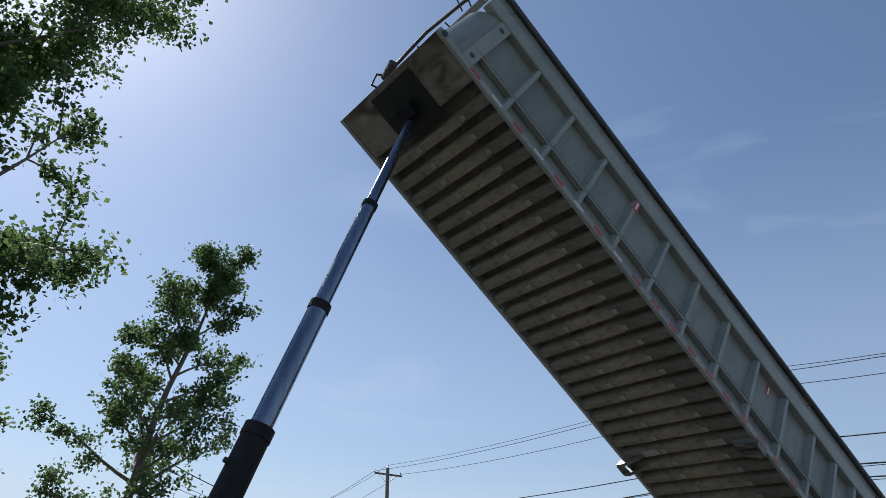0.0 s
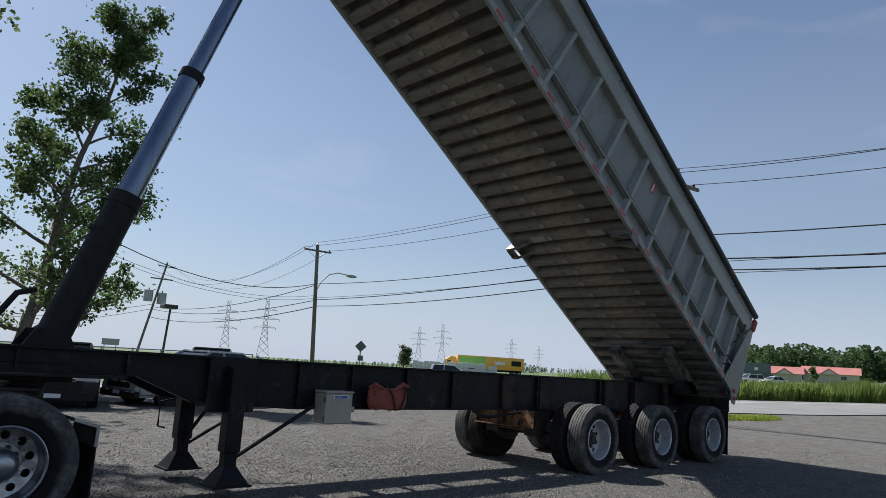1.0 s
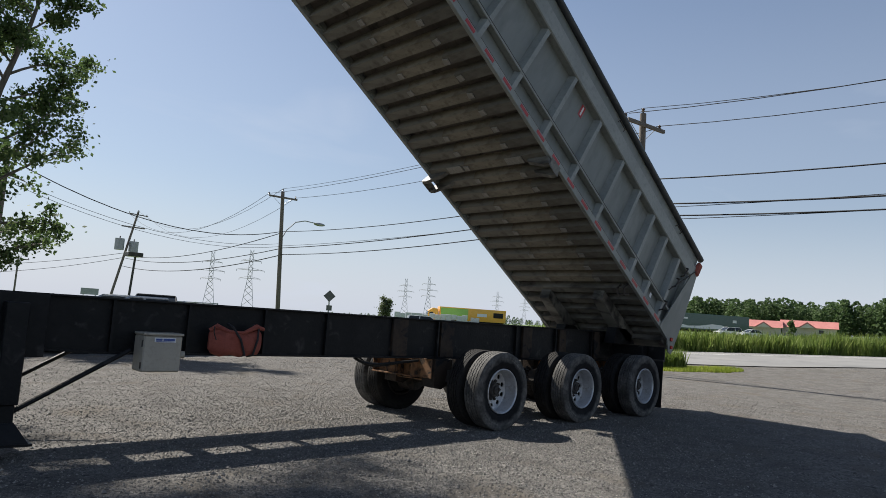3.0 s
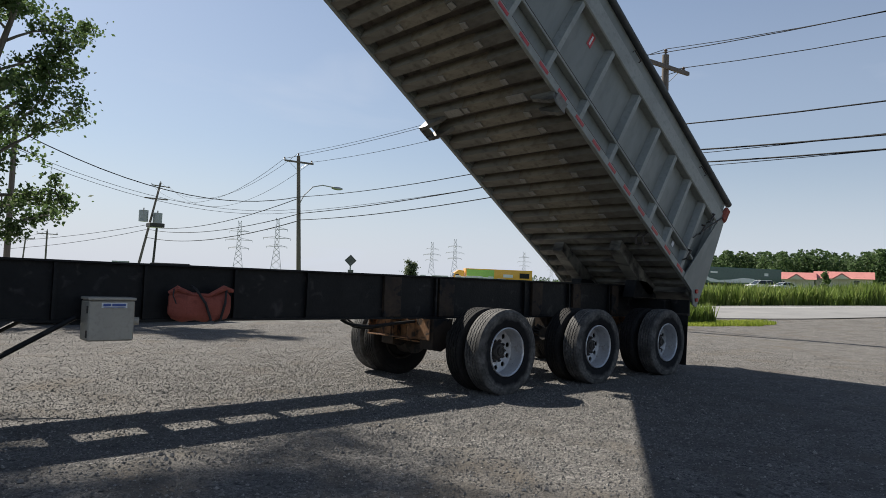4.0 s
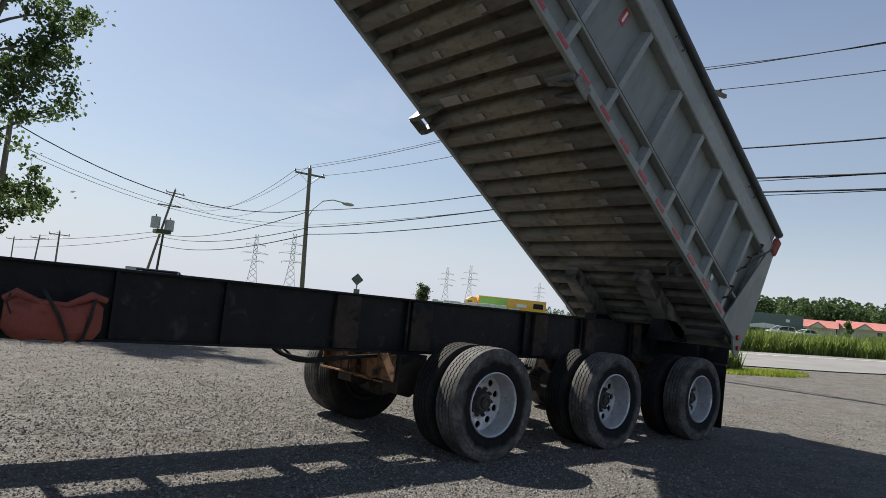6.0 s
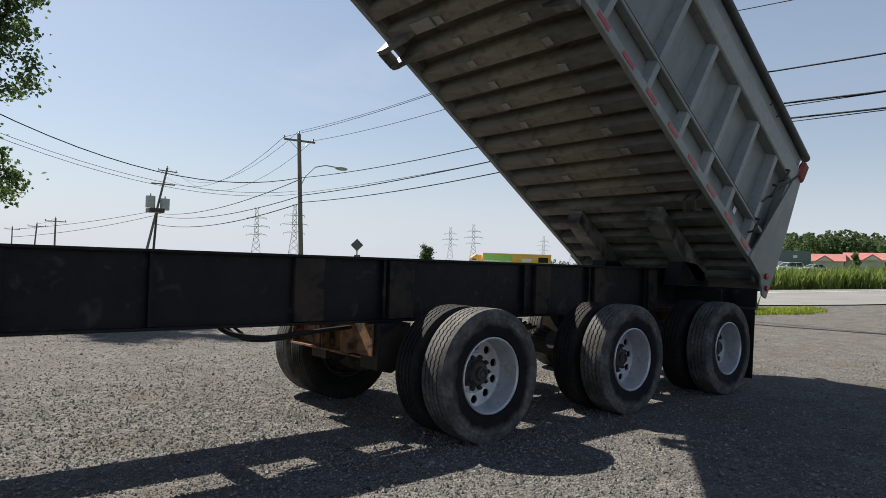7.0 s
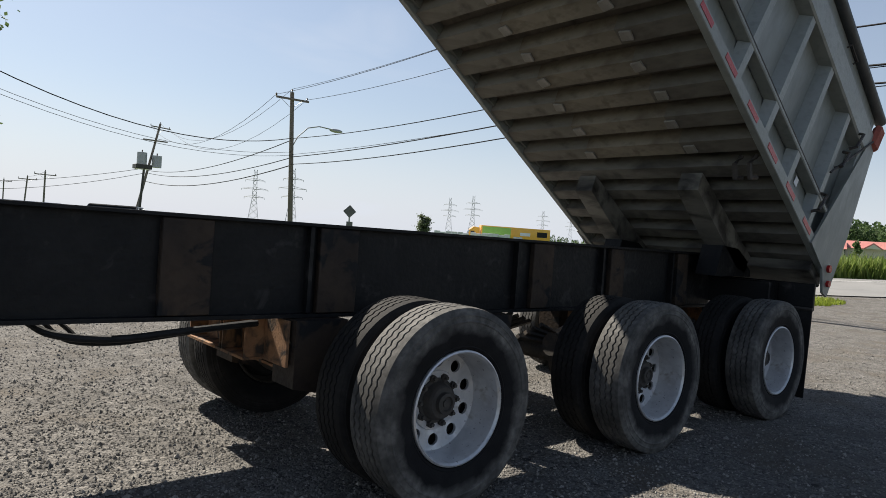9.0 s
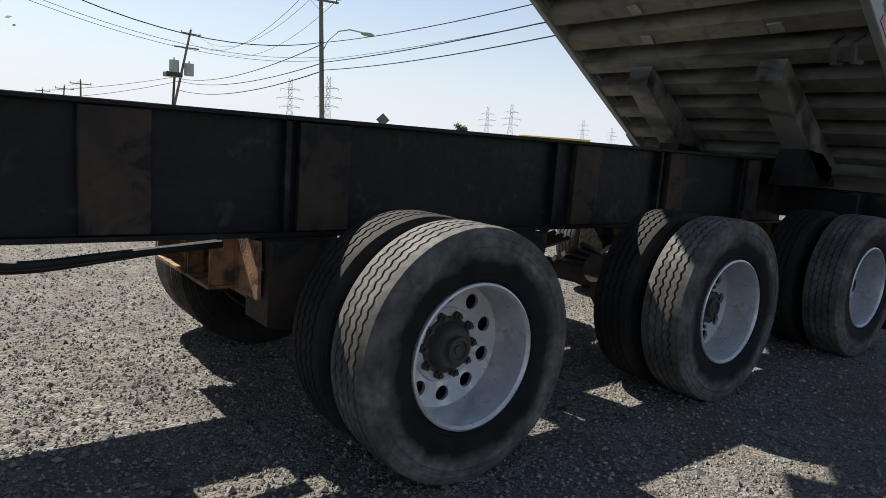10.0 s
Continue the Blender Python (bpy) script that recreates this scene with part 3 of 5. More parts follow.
# ---- wheels ----
def tyre_mesh():
    """A worn truck tyre, its tread cut by four zigzag grooves."""
    bm = bmesh.new()
    seg, zig = 128, 0.0055
    R = 0.503
    prof = [(0.288, -0.105, 0), (0.300, -0.122, 0), (0.306, -0.1265, 0), (0.311, -0.1245, 0), (0.335, -0.134, 0), (0.385, -0.141, 0), (0.425, -0.141, 0), (0.429, -0.1445, 0), (0.434, -0.1445, 0), (0.438, -0.1405, 0), (0.458, -0.138, 0), (0.461, -0.140, 0), (0.466, -0.1395, 0), (0.469, -0.1355, 0), (0.480, -0.133, 0), (0.484, -0.131, 0), (0.497, -0.123, 0), (R - 0.004, -0.112, 0)]
    for g in (-0.072, -0.024, 0.024, 0.072):
        prof += [(R, g - 0.007, 1), (R - 0.013, g - 0.004, 1), (R - 0.013, g + 0.004, 1), (R, g + 0.007, 1)]
    prof += [(r, -y, 0) for r, y, z in prof[17::-1]]
    rings = []
    for k in range(seg):
        a = k * math.tau / seg
        s = zig * (1 if k % 2 else -1)
        rings.append([bm.verts.new((r * math.cos(a), 0.88 * y + s * z, r * math.sin(a))) for r, y, z in prof])
    for k in range(seg):
        p, q = rings[k], rings[(k + 1) % seg]
        for j in range(len(prof) - 1):
            bm.faces.new((p[j], p[j + 1], q[j + 1], q[j]))
    me = mesh_of("tyre", bm, TYRE)
    me.shade_smooth()
    me.set_sharp_from_angle(angle=radians(30))
    return me


def rim_mesh(material, holes=10):
    """A dished steel wheel; the outer side is at -y. Its disc is pierced by round hand holes."""
    bm = bmesh.new()
    seg = holes * 8
    lathe(bm, [(0.270, -0.112), (0.280, -0.125), (0.288, -0.121), (0.290, -0.112), (0.288, -0.104), (0.284, -0.09), (0.279, -0.06), (0.276, -0.02), (0.276, 0.05), (0.278, 0.105), (0.29, 0.125)], seg)
    lathe(bm, [(0.270, -0.112), (0.268, -0.1), (0.265, -0.06), (0.263, -0.01), (0.261, 0.04), (0.256, 0.06)], seg)
    # disc: rings with round gaps
    hr, hc = 0.032, 0.203
    inner = [bm.verts.new((0.155 * math.cos(k * math.tau / seg), 0.072, 0.155 * math.sin(k * math.tau / seg))) for k in range(seg)]
    outer = [bm.verts.new((0.257 * math.cos(k * math.tau / seg), 0.058, 0.257 * math.sin(k * math.tau / seg))) for k in range(seg)]
    for h in range(holes):
        c = (h + 0.5) * math.tau / holes
        k0 = h * 8
        hole, back = [], []
        for q in range(16):
            t = q * math.tau / 16
            rr = hc + hr * math.cos(t)
            aa = c + hr * math.sin(t) / hc
            hole.append(bm.verts.new((rr * math.cos(aa), 0.066, rr * math.sin(aa))))
            back.append(bm.verts.new((rr * math.cos(aa), 0.082, rr * math.sin(aa))))
        # outer side: hole verts 12..16..4, at angles below to above
        up = [hole[(12 + q) % 16] for q in range(9)]
        low = [hole[(12 - q) % 16] for q in range(9)]
        ou = [outer[(k0 + q) % seg] for q in range(9)]
        inn = [inner[(k0 + q) % seg] for q in range(9)]
        for q in range(8):
            bm.faces.new((ou[q], ou[q + 1], up[q + 1], up[q]))
            bm.faces.new((inn[q], inn[q + 1], low[q + 1], low[q]))
        bm.faces.new((ou[0], up[0], inn[0]))
        bm.faces.new((ou[8], up[8], inn[8]))
        for q in range(16):
            bm.faces.new((hole[q], hole[(q + 1) % 16], back[(q + 1) % 16], back[q]))
    lathe(bm, [(0.155, 0.072), (0.15, 0.062), (0.09, 0.062), (0.085, 0.07)], seg)
    me = mesh_of("rim", bm, material)
    me.shade_smooth()
    me.set_sharp_from_angle(angle=radians(35))
    return me


TYRE_MESH = tyre_mesh()
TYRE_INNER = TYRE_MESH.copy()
TYRE_INNER.materials[0] = TYRE_SHADED
# inner rims in dark steel: shade behind the hand holes, put into the colour
RIM_WHITE, RIM_ALU, RIM_INNER_SHADED = rim_mesh(WHITE_RIM), rim_mesh(ALU), rim_mesh(DARKSTEEL)
bm = bmesh.new()
lathe(bm, [(0.118, 0.013), (0.115, 0.005), (0.100, 0.003), (0.094, -0.004), (0.090, -0.03), (0.086, -0.038), (0.078, -0.047), (0.055, -0.049), (0.052, -0.072), (0.038, -0.076), (0.034, -0.064), (0.02, -0.064), (0.018, -0.07), (0.0005, -0.07)], 32)
bmesh.ops.translate(bm, vec=(0, 0.05, 0), verts=bm.verts)
HUB_MESH = mesh_of("hub", bm, HUBSTEEL)
HUB_MESH.shade_smooth()
HUB_MESH.set_sharp_from_angle(angle=radians(35))
bm = bmesh.new()
lathe(bm, [(0.115, 0.03), (0.112, -0.06), (0.095, -0.085), (0.07, -0.12), (0.06, -0.125), (0.0005, -0.125)], 28)
CAP_MESH = mesh_of("hub_cap", bm, ALU)
CAP_MESH.shade_smooth()
CAP_MESH.set_sharp_from_angle(angle=radians(35))
bm = bmesh.new()
rod(bm, (0, 0.03, 0), (0, -0.008, 0), 0.019, seg=6)
rod(bm, (0, -0.008, 0), (0, -0.024, 0), 0.010, seg=8)
NUT_MESH = mesh_of("wheel_nut", bm, HUBSTEEL)


def wheel_part(parent, x, y, z, side, rim, hub_mesh, turn, label):
    """Two tyres on one hub, a part of its vehicle. side 1: the outer face looks towards -y."""
    m = pose(x, y, z, 0, 0, 0 if side > 0 else 180) @ pose(0, 0, 0, 0, turn, 0)
    hub = part("dual_wheel", hub_mesh, None, parent, label)
    hub.matrix_basis = m @ pose(0, 0.142, 0)
    for k, yy in enumerate((0.0, 0.294)):
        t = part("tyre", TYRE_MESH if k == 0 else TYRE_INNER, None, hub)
        t.matrix_basis = pose(0, yy - 0.012 + 0.024 * k, 0, 0, 17 * k, 0)
        r = part("rim", rim if k == 0 else RIM_INNER_SHADED, None, hub)
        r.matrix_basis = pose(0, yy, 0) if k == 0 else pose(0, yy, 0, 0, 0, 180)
    for k in range(10):
        a = k * math.tau / 10
        nu = part("wheel_nut", NUT_MESH, None, hub)
        nu.matrix_basis = pose(0.122 * math.cos(a), 0.050, 0.122 * math.sin(a))


for i, x in enumerate(AXLES):
    wheel_part(trailer, x, 0.006, 0.499, 1, RIM_WHITE, HUB_MESH, 13 * i, "dusty dual truck tyres on a white-painted rim")
    wheel_part(trailer, x, 2.56, 0.499, -1, RIM_WHITE, HUB_MESH, 7 + 13 * i, "dusty dual truck tyres on a white-painted rim")

# mudflaps behind the last axle
for y in (0.02, 1.95):
    flap = part("mudflap", prism(bmesh.new(), [(0.02, 0.0), (0.60, 0.0), (0.61, 0.80), (0.0, 0.80)], -0.005, 0.005, "x"), HOSE, trailer, "black rubber mudflap")
    flap.location = (4.24, y, 0.12)
    part("hanger_bar", tube(bmesh.new(), [(0, 0.0, 0.80), (0, 0.62, 0.80)], 0.016, 8), DARKSTEEL, flap)

# ---- landing gear ----
for y0, nm in ((0.70, "near"), (1.86, "far")):
    leg = part("landing_leg", B(-0.085, 0.085, -0.08, 0.08, 0.30, 1.14, 0.008), BLACK, trailer, "black steel landing leg with a flared foot")
    leg.location = (-5.36, y0 + 0.07, 0.13)
    part("lower_leg", B(-0.065, 0.065, -0.062, 0.062, 0.10, 0.30, 0.006), BLACK, leg)
    bm = bmesh.new()
    a = [bm.verts.new((sx * 0.175, sy * 0.15, 0.0)) for sx, sy in ((-1, -1), (1, -1), (1, 1), (-1, 1))]
    b = [bm.verts.new((sx * 0.07, sy * 0.07, 0.16)) for sx, sy in ((-1, -1), (1, -1), (1, 1), (-1, 1))]
    bm.faces.new(a)
    bm.faces.new(b)
    for k in range(4):
        bm.faces.new((a[k], a[(k + 1) % 4], b[(k + 1) % 4], b[k]))
    box(bm, -0.20, 0.20, -0.17, 0.17, -0.02, 0.0)
    part("foot", bm, BLACK, leg)
    part("side_brace", tube(bmesh.new(), [(0.06, 0, 0.24), (0.95, 0.0, 0.76)], 0.022, 8), BLACK, leg)
    inward = 1 if y0 < 1.3 else -1
    part("inner_brace", tube(bmesh.new(), [(0.0, inward * 0.06, 0.3), (0.1, inward * 0.45, 0.74)], 0.02, 8), BLACK, leg)
part("crank_handle", tube(bmesh.new(), [(-5.36, 2.02, 0.86), (-5.36, 2.10, 0.86), (-5.58, 2.10, 0.82), (-5.58, 2.10, 0.55), (-5.50, 2.10, 0.53)], 0.013, 6), BLACK, trailer)
part("landing_shaft", tube(bmesh.new(), [(-5.36, 0.86, 0.86), (-5.36, 1.84, 0.86)], 0.02, 8), BLACK, trailer)
part("landing_plate", B(-5.62, -5.10, 0.845, 0.895, 0.81, 1.35, 0.004), BLACK, trailer)

# ---- lifting ram ----
RAM_A, RAM_B = Vector((-7.16, 1.25, 0.9)), Vector((-4.92, 1.25, 7.72))
ram_dir = (RAM_B - RAM_A).normalized()


def ram_at(z):
    return RAM_A + ram_dir * ((z - RAM_A.z) / ram_dir.z)


ram = thing("hydraulic_ram", pose(RAM_A.x, RAM_A.y, RAM_A.z), "telescopic lifting ram, black sleeve and chromed stages, fully out", "hydraulic ram")


def ram_part(name, z0, z1, r, material, label="", seg=32, parent=None):
    return part(name, rod(bmesh.new(), ram_at(z0) - RAM_A, ram_at(z1) - RAM_A, r, seg=seg), material, parent or ram, label, smooth=True)


sleeve = ram_part("outer_sleeve", 0.95, 2.80, 0.150, HOSE, "black wrapped outer cylinder")
ram_part("sleeve_collar", 2.76, 2.88, 0.160, HOSE, parent=sleeve)
s1 = ram_part("stage", 2.80, 4.30, 0.118, CHROME)
ram_part("stage_collar", 4.26, 4.36, 0.128, HOSE, parent=s1)
s2 = ram_part("stage", 4.30, 5.86, 0.094, CHROME)
ram_part("stage_collar", 5.83, 5.91, 0.102, HOSE, parent=s2)
s3 = ram_part("stage", 5.86, 7.45, 0.072, CHROME)
s4 = ram_part("top_eye", 7.42, 7.80, 0.055, CHROME)
part("base_cradle", B(-0.32, 0.32, -0.33, 0.33, 0.16, 0.32, 0.01), BLACK, ram)
for sy in (-1, 1):
    part("trunnion_plate", prism(bmesh.new(), [(-0.25, 0.2), (0.45, 0.2), (0.25, 0.62), (0.0, 0.62)], sy * 0.2 - 0.02, sy * 0.2 + 0.02), BLACK, ram)
part("supply_hose", tube(bmesh.new(), [(-0.05, -0.16, 0.95), (-0.2, -0.24, 0.9), (-0.38, -0.26, 0.6), (-0.45, -0.2, 0.3), (-0.3, -0.1, 0.15)], 0.028, 8), HOSE, ram)
part("bleed_fitting", rod(bmesh.new(), ram_at(2.5) - RAM_A + Vector((-0.13, -0.02, 0)), ram_at(2.52) - RAM_A + Vector((-0.2, -0.03, 0)), 0.03, seg=8), DARKSTEEL, ram)

# ---- dump body, tipped up ----
TIP = 34.35
BODY = pose(0, 0, 0, 0, TIP, 0) @ pose(2.9, 0, 3.50)
body = thing("dump_body", BODY, "long grey ribbed steel dump body tipped up high", "dump body")
L0, L1, WID = -11.95, 0.10, 2.50
RIBS = (-10.60, -9.76, -8.93, -8.10, -7.27, -6.42, -5.56, -4.70, -3.84, -3.00, -2.32, -1.72, -1.15, -0.57)
floor_plate = part("floor_plate", B(L0, L1, 0.05, WID - 0.05, 0.152, 0.18), UNDER_SHADED, body)
for side in (0, 1):
    def yy(a, b):
        return (a, b) if side == 0 else (WID - b, WID - a)
    bm = bmesh.new()
    box(bm, L0 + 0.25, -0.1, *yy(0.105, 0.13), 0.44, 1.42)
    prism(bm, [(yy(0.042, 0.042)[0], 0.07), (yy(0.080, 0.080)[0], 0.07), (yy(0.13, 0.13)[0], 0.44), (yy(0.105, 0.105)[0], 0.44)], L0 + 0.25, -0.1, "x")
    wall = part("side_sheet", bm, SHEET, body, "grey recessed side sheet")
    part("bottom_rail", B(L0, L1 - 0.02, *yy(-0.01, 0.05), 0.0, 0.11, 0.006), GREY, body)
    part("mid_rail", B(L0 + 0.45, -0.35, *yy(-0.004, 0.10), 0.415, 0.462, 0.008), GREY, body)
    part("seam_strip", B(L0 + 0.5, -0.38, *yy(-0.0065, -0.0045), 0.447, 0.458), DARKSTEEL, body, "dark seam along the rail")
    part("top_rail", B(L0 + 0.1, L1 - 0.02, *yy(-0.02, 0.13), 1.40, 1.68, 0.015), GREY, body)
    part("top_board", B(L0 + 0.05, L1 - 0.06, *yy(0.035, 0.10), 1.685, 1.91, 0.008), SHEET, body)
    part("tarp_tube", tube(bmesh.new(), [(L0 - 0.05, yy(0.01, 0.01)[0], 1.95), (L1 + 0.0, yy(0.01, 0.01)[0], 1.95)], 0.055, 12), TARP, body, "black rolled tarp tube", smooth=True)
    for x in RIBS:
        for z0, z1, d0 in ((0.465, 1.398, 0.0), (0.113, 0.412, 0.0)):
            bm = bmesh.new()
            y_in = 0.104 if z0 > 0.4 else 0.085
            pts = [(x - 0.075, y_in), (x - 0.035, d0), (x + 0.035, d0), (x + 0.075, y_in)]
            if side:
                pts = [(px, WID - py) for px, py in pts]
            prism(bm, pts, z0, z1, "z")
            part("rib", bm, GREY, body)
    # front corner: wide post and rounded nose
    part("front_post", B(-11.52, -11.30, *yy(-0.006, 0.11), 0.113, 1.398, 0.008), GREY, body)
    bm = bmesh.new()
    arc = [(-11.5 - 0.42 * math.sin(t), 0.02 + 0.42 * (1 - math.cos(t))) for t in [i * math.pi / 20 for i in range(11)]]
    arc += [(px + 0.02, py + 0.02) for px, py in arc[::-1]]
    if side:
        arc = [(px, WID - py) for px, py in arc]
    prism(bm, arc, 0.16, 1.39, "z")
    part("rounded_corner", bm, SHEET, body, smooth=True)
    part("rear_post", B(-0.17, 0.05, *yy(-0.003, 0.104), 0.113, 1.398, 0.004), GREY, body)
    # rear corner plate
    part("rear_corner_plate", prism(bmesh.new(), [(-0.46, 0.0), (-0.10, -0.02), (0.06, -0.17), (0.16, -0.15), (0.17, 0.5), (0.08, 1.70), (-0.02, 1.70)], *yy(-0.022, 0.0)), SHEET, body, "smooth grey rear corner plate")
    # clearance lamps and reflective tape
    tape_y = yy(-0.014, -0.0105)
    if side == 0:
        for k, x in enumerate(np.arange(-11.3, -0.5, 0.46)):
            part("reflective_tape", B(float(x), float(x) + 0.20, *tape_y, 0.035, 0.085), REFLECT_RED if k % 2 == 0 or k > 8 else REFLECT_WHITE, body, "red reflective strip" if k % 2 == 0 or k > 8 else "white reflective strip")
    for x in (-11.6, -8.55, -6.0, -3.45, -1.0):
        hook = part("tarp_hook", tube(bmesh.new(), [(x - 0.1, yy(-0.02, 0)[side], 1.73), (x - 0.1, yy(-0.05, 0)[0] if not side else WID + 0.05, 1.76), (x + 0.1, yy(-0.05, 0)[0] if not side else WID + 0.05, 1.76), (x + 0.1, yy(-0.02, 0)[side], 1.73)], 0.010, 6), DARKSTEEL, body)
part("front_wall", B(-11.93, -11.90, 0.44, WID - 0.44, 0.16, 1.68), SHEET, body)
part("front_top_rail", B(-11.98, -11.88, 0.1, WID - 0.1, 1.52, 1.68, 0.01), GREY, body)
part("tailgate", B(-0.06, 0.02, 0.03, WID - 0.03, 0.17, 1.85, 0.01), SHEET, body)
# red flag rag and latch at the rear
bm = bmesh.new()
box(bm, -0.03, 0.12, -0.05, 0.02, 1.54, 1.83, 0.03)
for v in bm.verts:
    v.co += Vector((0.03 * noise.noise(v.co * 9), 0.03 * noise.noise(v.co * 7 + Vector((3, 0, 0))), 0.02 * noise.noise(v.co * 8)))
part("red_flag", bm, RED_CLOTH, body, "crumpled red warning flag")
# ladder grab bars near the rear
for x, z in ((-0.62, 0.22), (-0.50, 0.82), (-0.36, 1.18)):
    part("grab_bar", tube(bmesh.new(), [(x, 0.0, z), (x, -0.06, z + 0.02), (x + 0.05, -0.06, z + 0.22), (x + 0.05, 0.0, z + 0.24)], 0.014, 6), DARKSTEEL, body)
part("latch_rod", tube(bmesh.new(), [(-0.60, -0.03, 0.68), (0.0, -0.03, 1.60)], 0.010, 6), DARKSTEEL, body)
part("marker_lamp", rod(bmesh.new(), (0.0, -0.047, 0.05), (0.0, -0.0225, 0.05), 0.035, seg=14), RED_LENS, body)
part("marker_lamp", rod(bmesh.new(), (0.08, -0.047, -0.06), (0.08, -0.0225, -0.06), 0.03, seg=14), RED_LENS, body)
for x, z, y in ((-8.09, 1.27, -0.001), (-4.22, 1.24, 0.1035)):
    st = part("sticker", B(x - 0.05, x + 0.05, y - 0.004, y - 0.0005, z - 0.11, z + 0.11), REFLECT_RED, body, "red and white sticker")
    part("sticker_print", B(x - 0.015, x + 0.015, y - 0.007, y - 0.0045, z - 0.08, z + 0.08), LABEL_WHITE, st)
part("sticker", B(-0.93, -0.87, 0.07, 0.075, 0.28, 0.36), LABEL_WHITE, body, "small white sticker")

# underside: hat-shaped cross members
CROSS = bmesh.new()
HAT = [(-0.105, 0.15), (-0.07, 0.02), (0.07, 0.02), (0.105, 0.15)]
CROSS_MESH = mesh_of("floor_cross_member", prism(CROSS, HAT, 0.68, 1.64), UNDER_MID)
END_MESHES = [mesh_of("end_section", prism(bmesh.new(), HAT, ya, yb), UNDER) for ya, yb in ((0.04, 0.68), (1.64, WID - 0.04))]
REAR_MESH = mesh_of("floor_cross_member", prism(bmesh.new(), HAT, 0.04, WID - 0.04), GREASE)
PAD_MESH = mesh_of("wear_pad", B(-0.045, 0.045, -0.05, 0.05, 0.002, 0.0195, 0.004), PAD)
x = -10.845
while x < -0.02:
    c = part("floor_cross_member", CROSS_MESH if x < -1.5 else REAR_MESH, None, body)
    c.location = (x, 0, 0)
    if x < -1.5:
        for em in END_MESHES:
            part("end_section", em, None, c)
    for y in (0.62, 1.60):
        if x < -1.55:
            p = part("wear_pad", PAD_MESH, None, body)
            p.matrix_basis = pose(x + 0.012 * math.sin(x * 37 + y), y + 0.03 * math.sin(x * 53 + 2 * y), 0, 0, 0, 9 * math.sin(x * 71 + y))
    x += 0.305
for x, z in ((-11.41, 1.22), (-11.41, 0.26)):
    part("post_grommet", rod(bmesh.new(), (x, -0.012, z), (x, -0.0065, z), 0.045, seg=16), TARP, body)
part("front_lamp", rod(bmesh.new(), (-11.85, -0.03, 0.06), (-11.85, -0.0105, 0.06), 0.05, seg=16), TARP, body)
# front: flat plate and the ram's recess
part("nose_plate", B(L0, -11.15, 0.06, WID - 0.06, 0.02, 0.10, 0.006), UNDER, body)
# solid plate for the ram's pocket; the hollow's shade is its near-black colour
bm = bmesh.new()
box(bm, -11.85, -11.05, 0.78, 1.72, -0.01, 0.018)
part("ram_recess", bm, DEEP_BLACK, body, "near-black plate with the ram pocket's shade in its colour")
part("ram_bracket", B(-11.5, -11.3, 1.05, 1.45, -0.16, 0.02, 0.01), BLACK, body)
# heavy cross beam under the rear edge of the floor
part("rear_bolster", B(-0.16, 0.12, 0.05, WID - 0.05, -0.085, 0.018, 0.008), GREASE, body)
# hinge arms
for y in (0.62, 1.74):
    bm = bmesh.new()
    prism(bm, [(-1.38, 0.02), (-1.34, -0.14), (-1.05, -0.17), (-0.30, -0.22), (-0.14, -0.16), (-0.14, 0.02)], y, y + 0.20)
    part("hinge_arm", bm, GREASE, body, "thick dusty hinge arm")
for y in (0.10, 0.22):
    part("tie_hook", tube(bmesh.new(), [(-1.56, y, 0.02), (-1.6, y, -0.10), (-1.52, y, -0.17), (-1.44, y, -0.10)], 0.022, 6), DARKSTEEL, body)
# guide brackets part way along
for side in (0, 1):
    drop, out = (0.15, -0.05) if side == 0 else (0.15, -0.07)

    def gy(v):
        return v if side == 0 else WID - v
    bm = bmesh.new()
    for x in (-4.40, -4.18):
        prism(bm, [(gy(0.02), 0.018), (gy(0.42), 0.018), (gy(0.36), -0.05), (gy(0.04), -drop), (gy(out), -drop + 0.01)], x - 0.03, x + 0.03, "x")
    box(bm, -4.40, -4.18, *sorted((gy(out), gy(out + 0.015))), -drop, 0.0)
    part("guide_bracket", bm, GREASE, body, "triangular steel guide bracket")
    part("bracket_plate", B(-4.505, -4.375, *sorted((gy(0.48), gy(0.80))), 0.003, 0.0185, 0.003), PAD, body)
# tarp gear at the head end
arm = part("tarp_arm", tube(bmesh.new(), [(-12.02, -0.05, 2.12), (-12.15, 0.7, 2.02), (-12.18, 1.4, 1.70), (-12.1, 2.1, 1.30)], 0.03, 8), DARKSTEEL, body, "bent tarp arm")
part("tarp_motor", rod(bmesh.new(), (-12.15, 1.95, 1.25), (-12.05, 2.25, 1.18), 0.08, seg=12), DARKSTEEL, body)
part("motor_loop", tube(bmesh.new(), [(-12.05, 2.15, 1.2), (-12.2, 2.35, 1.2), (-12.12, 2.45, 1.05), (-11.95, 2.3, 1.0)], 0.022, 6), DARKSTEEL, body)
part("tarp_crank", tube(bmesh.new(), [(-12.05, 0.75, 1.9), (-12.35, 0.72, 1.98), (-12.4, 0.55, 1.98)], 0.014, 6), DARKSTEEL, body)
for y in (0.5, 1.0, 1.6):
    part("tarp_post", tube(bmesh.new(), [(-11.93, y, 1.75), (-12.1, y, 1.95 - 0.25 * y)], 0.014, 6), DARKSTEEL, body)

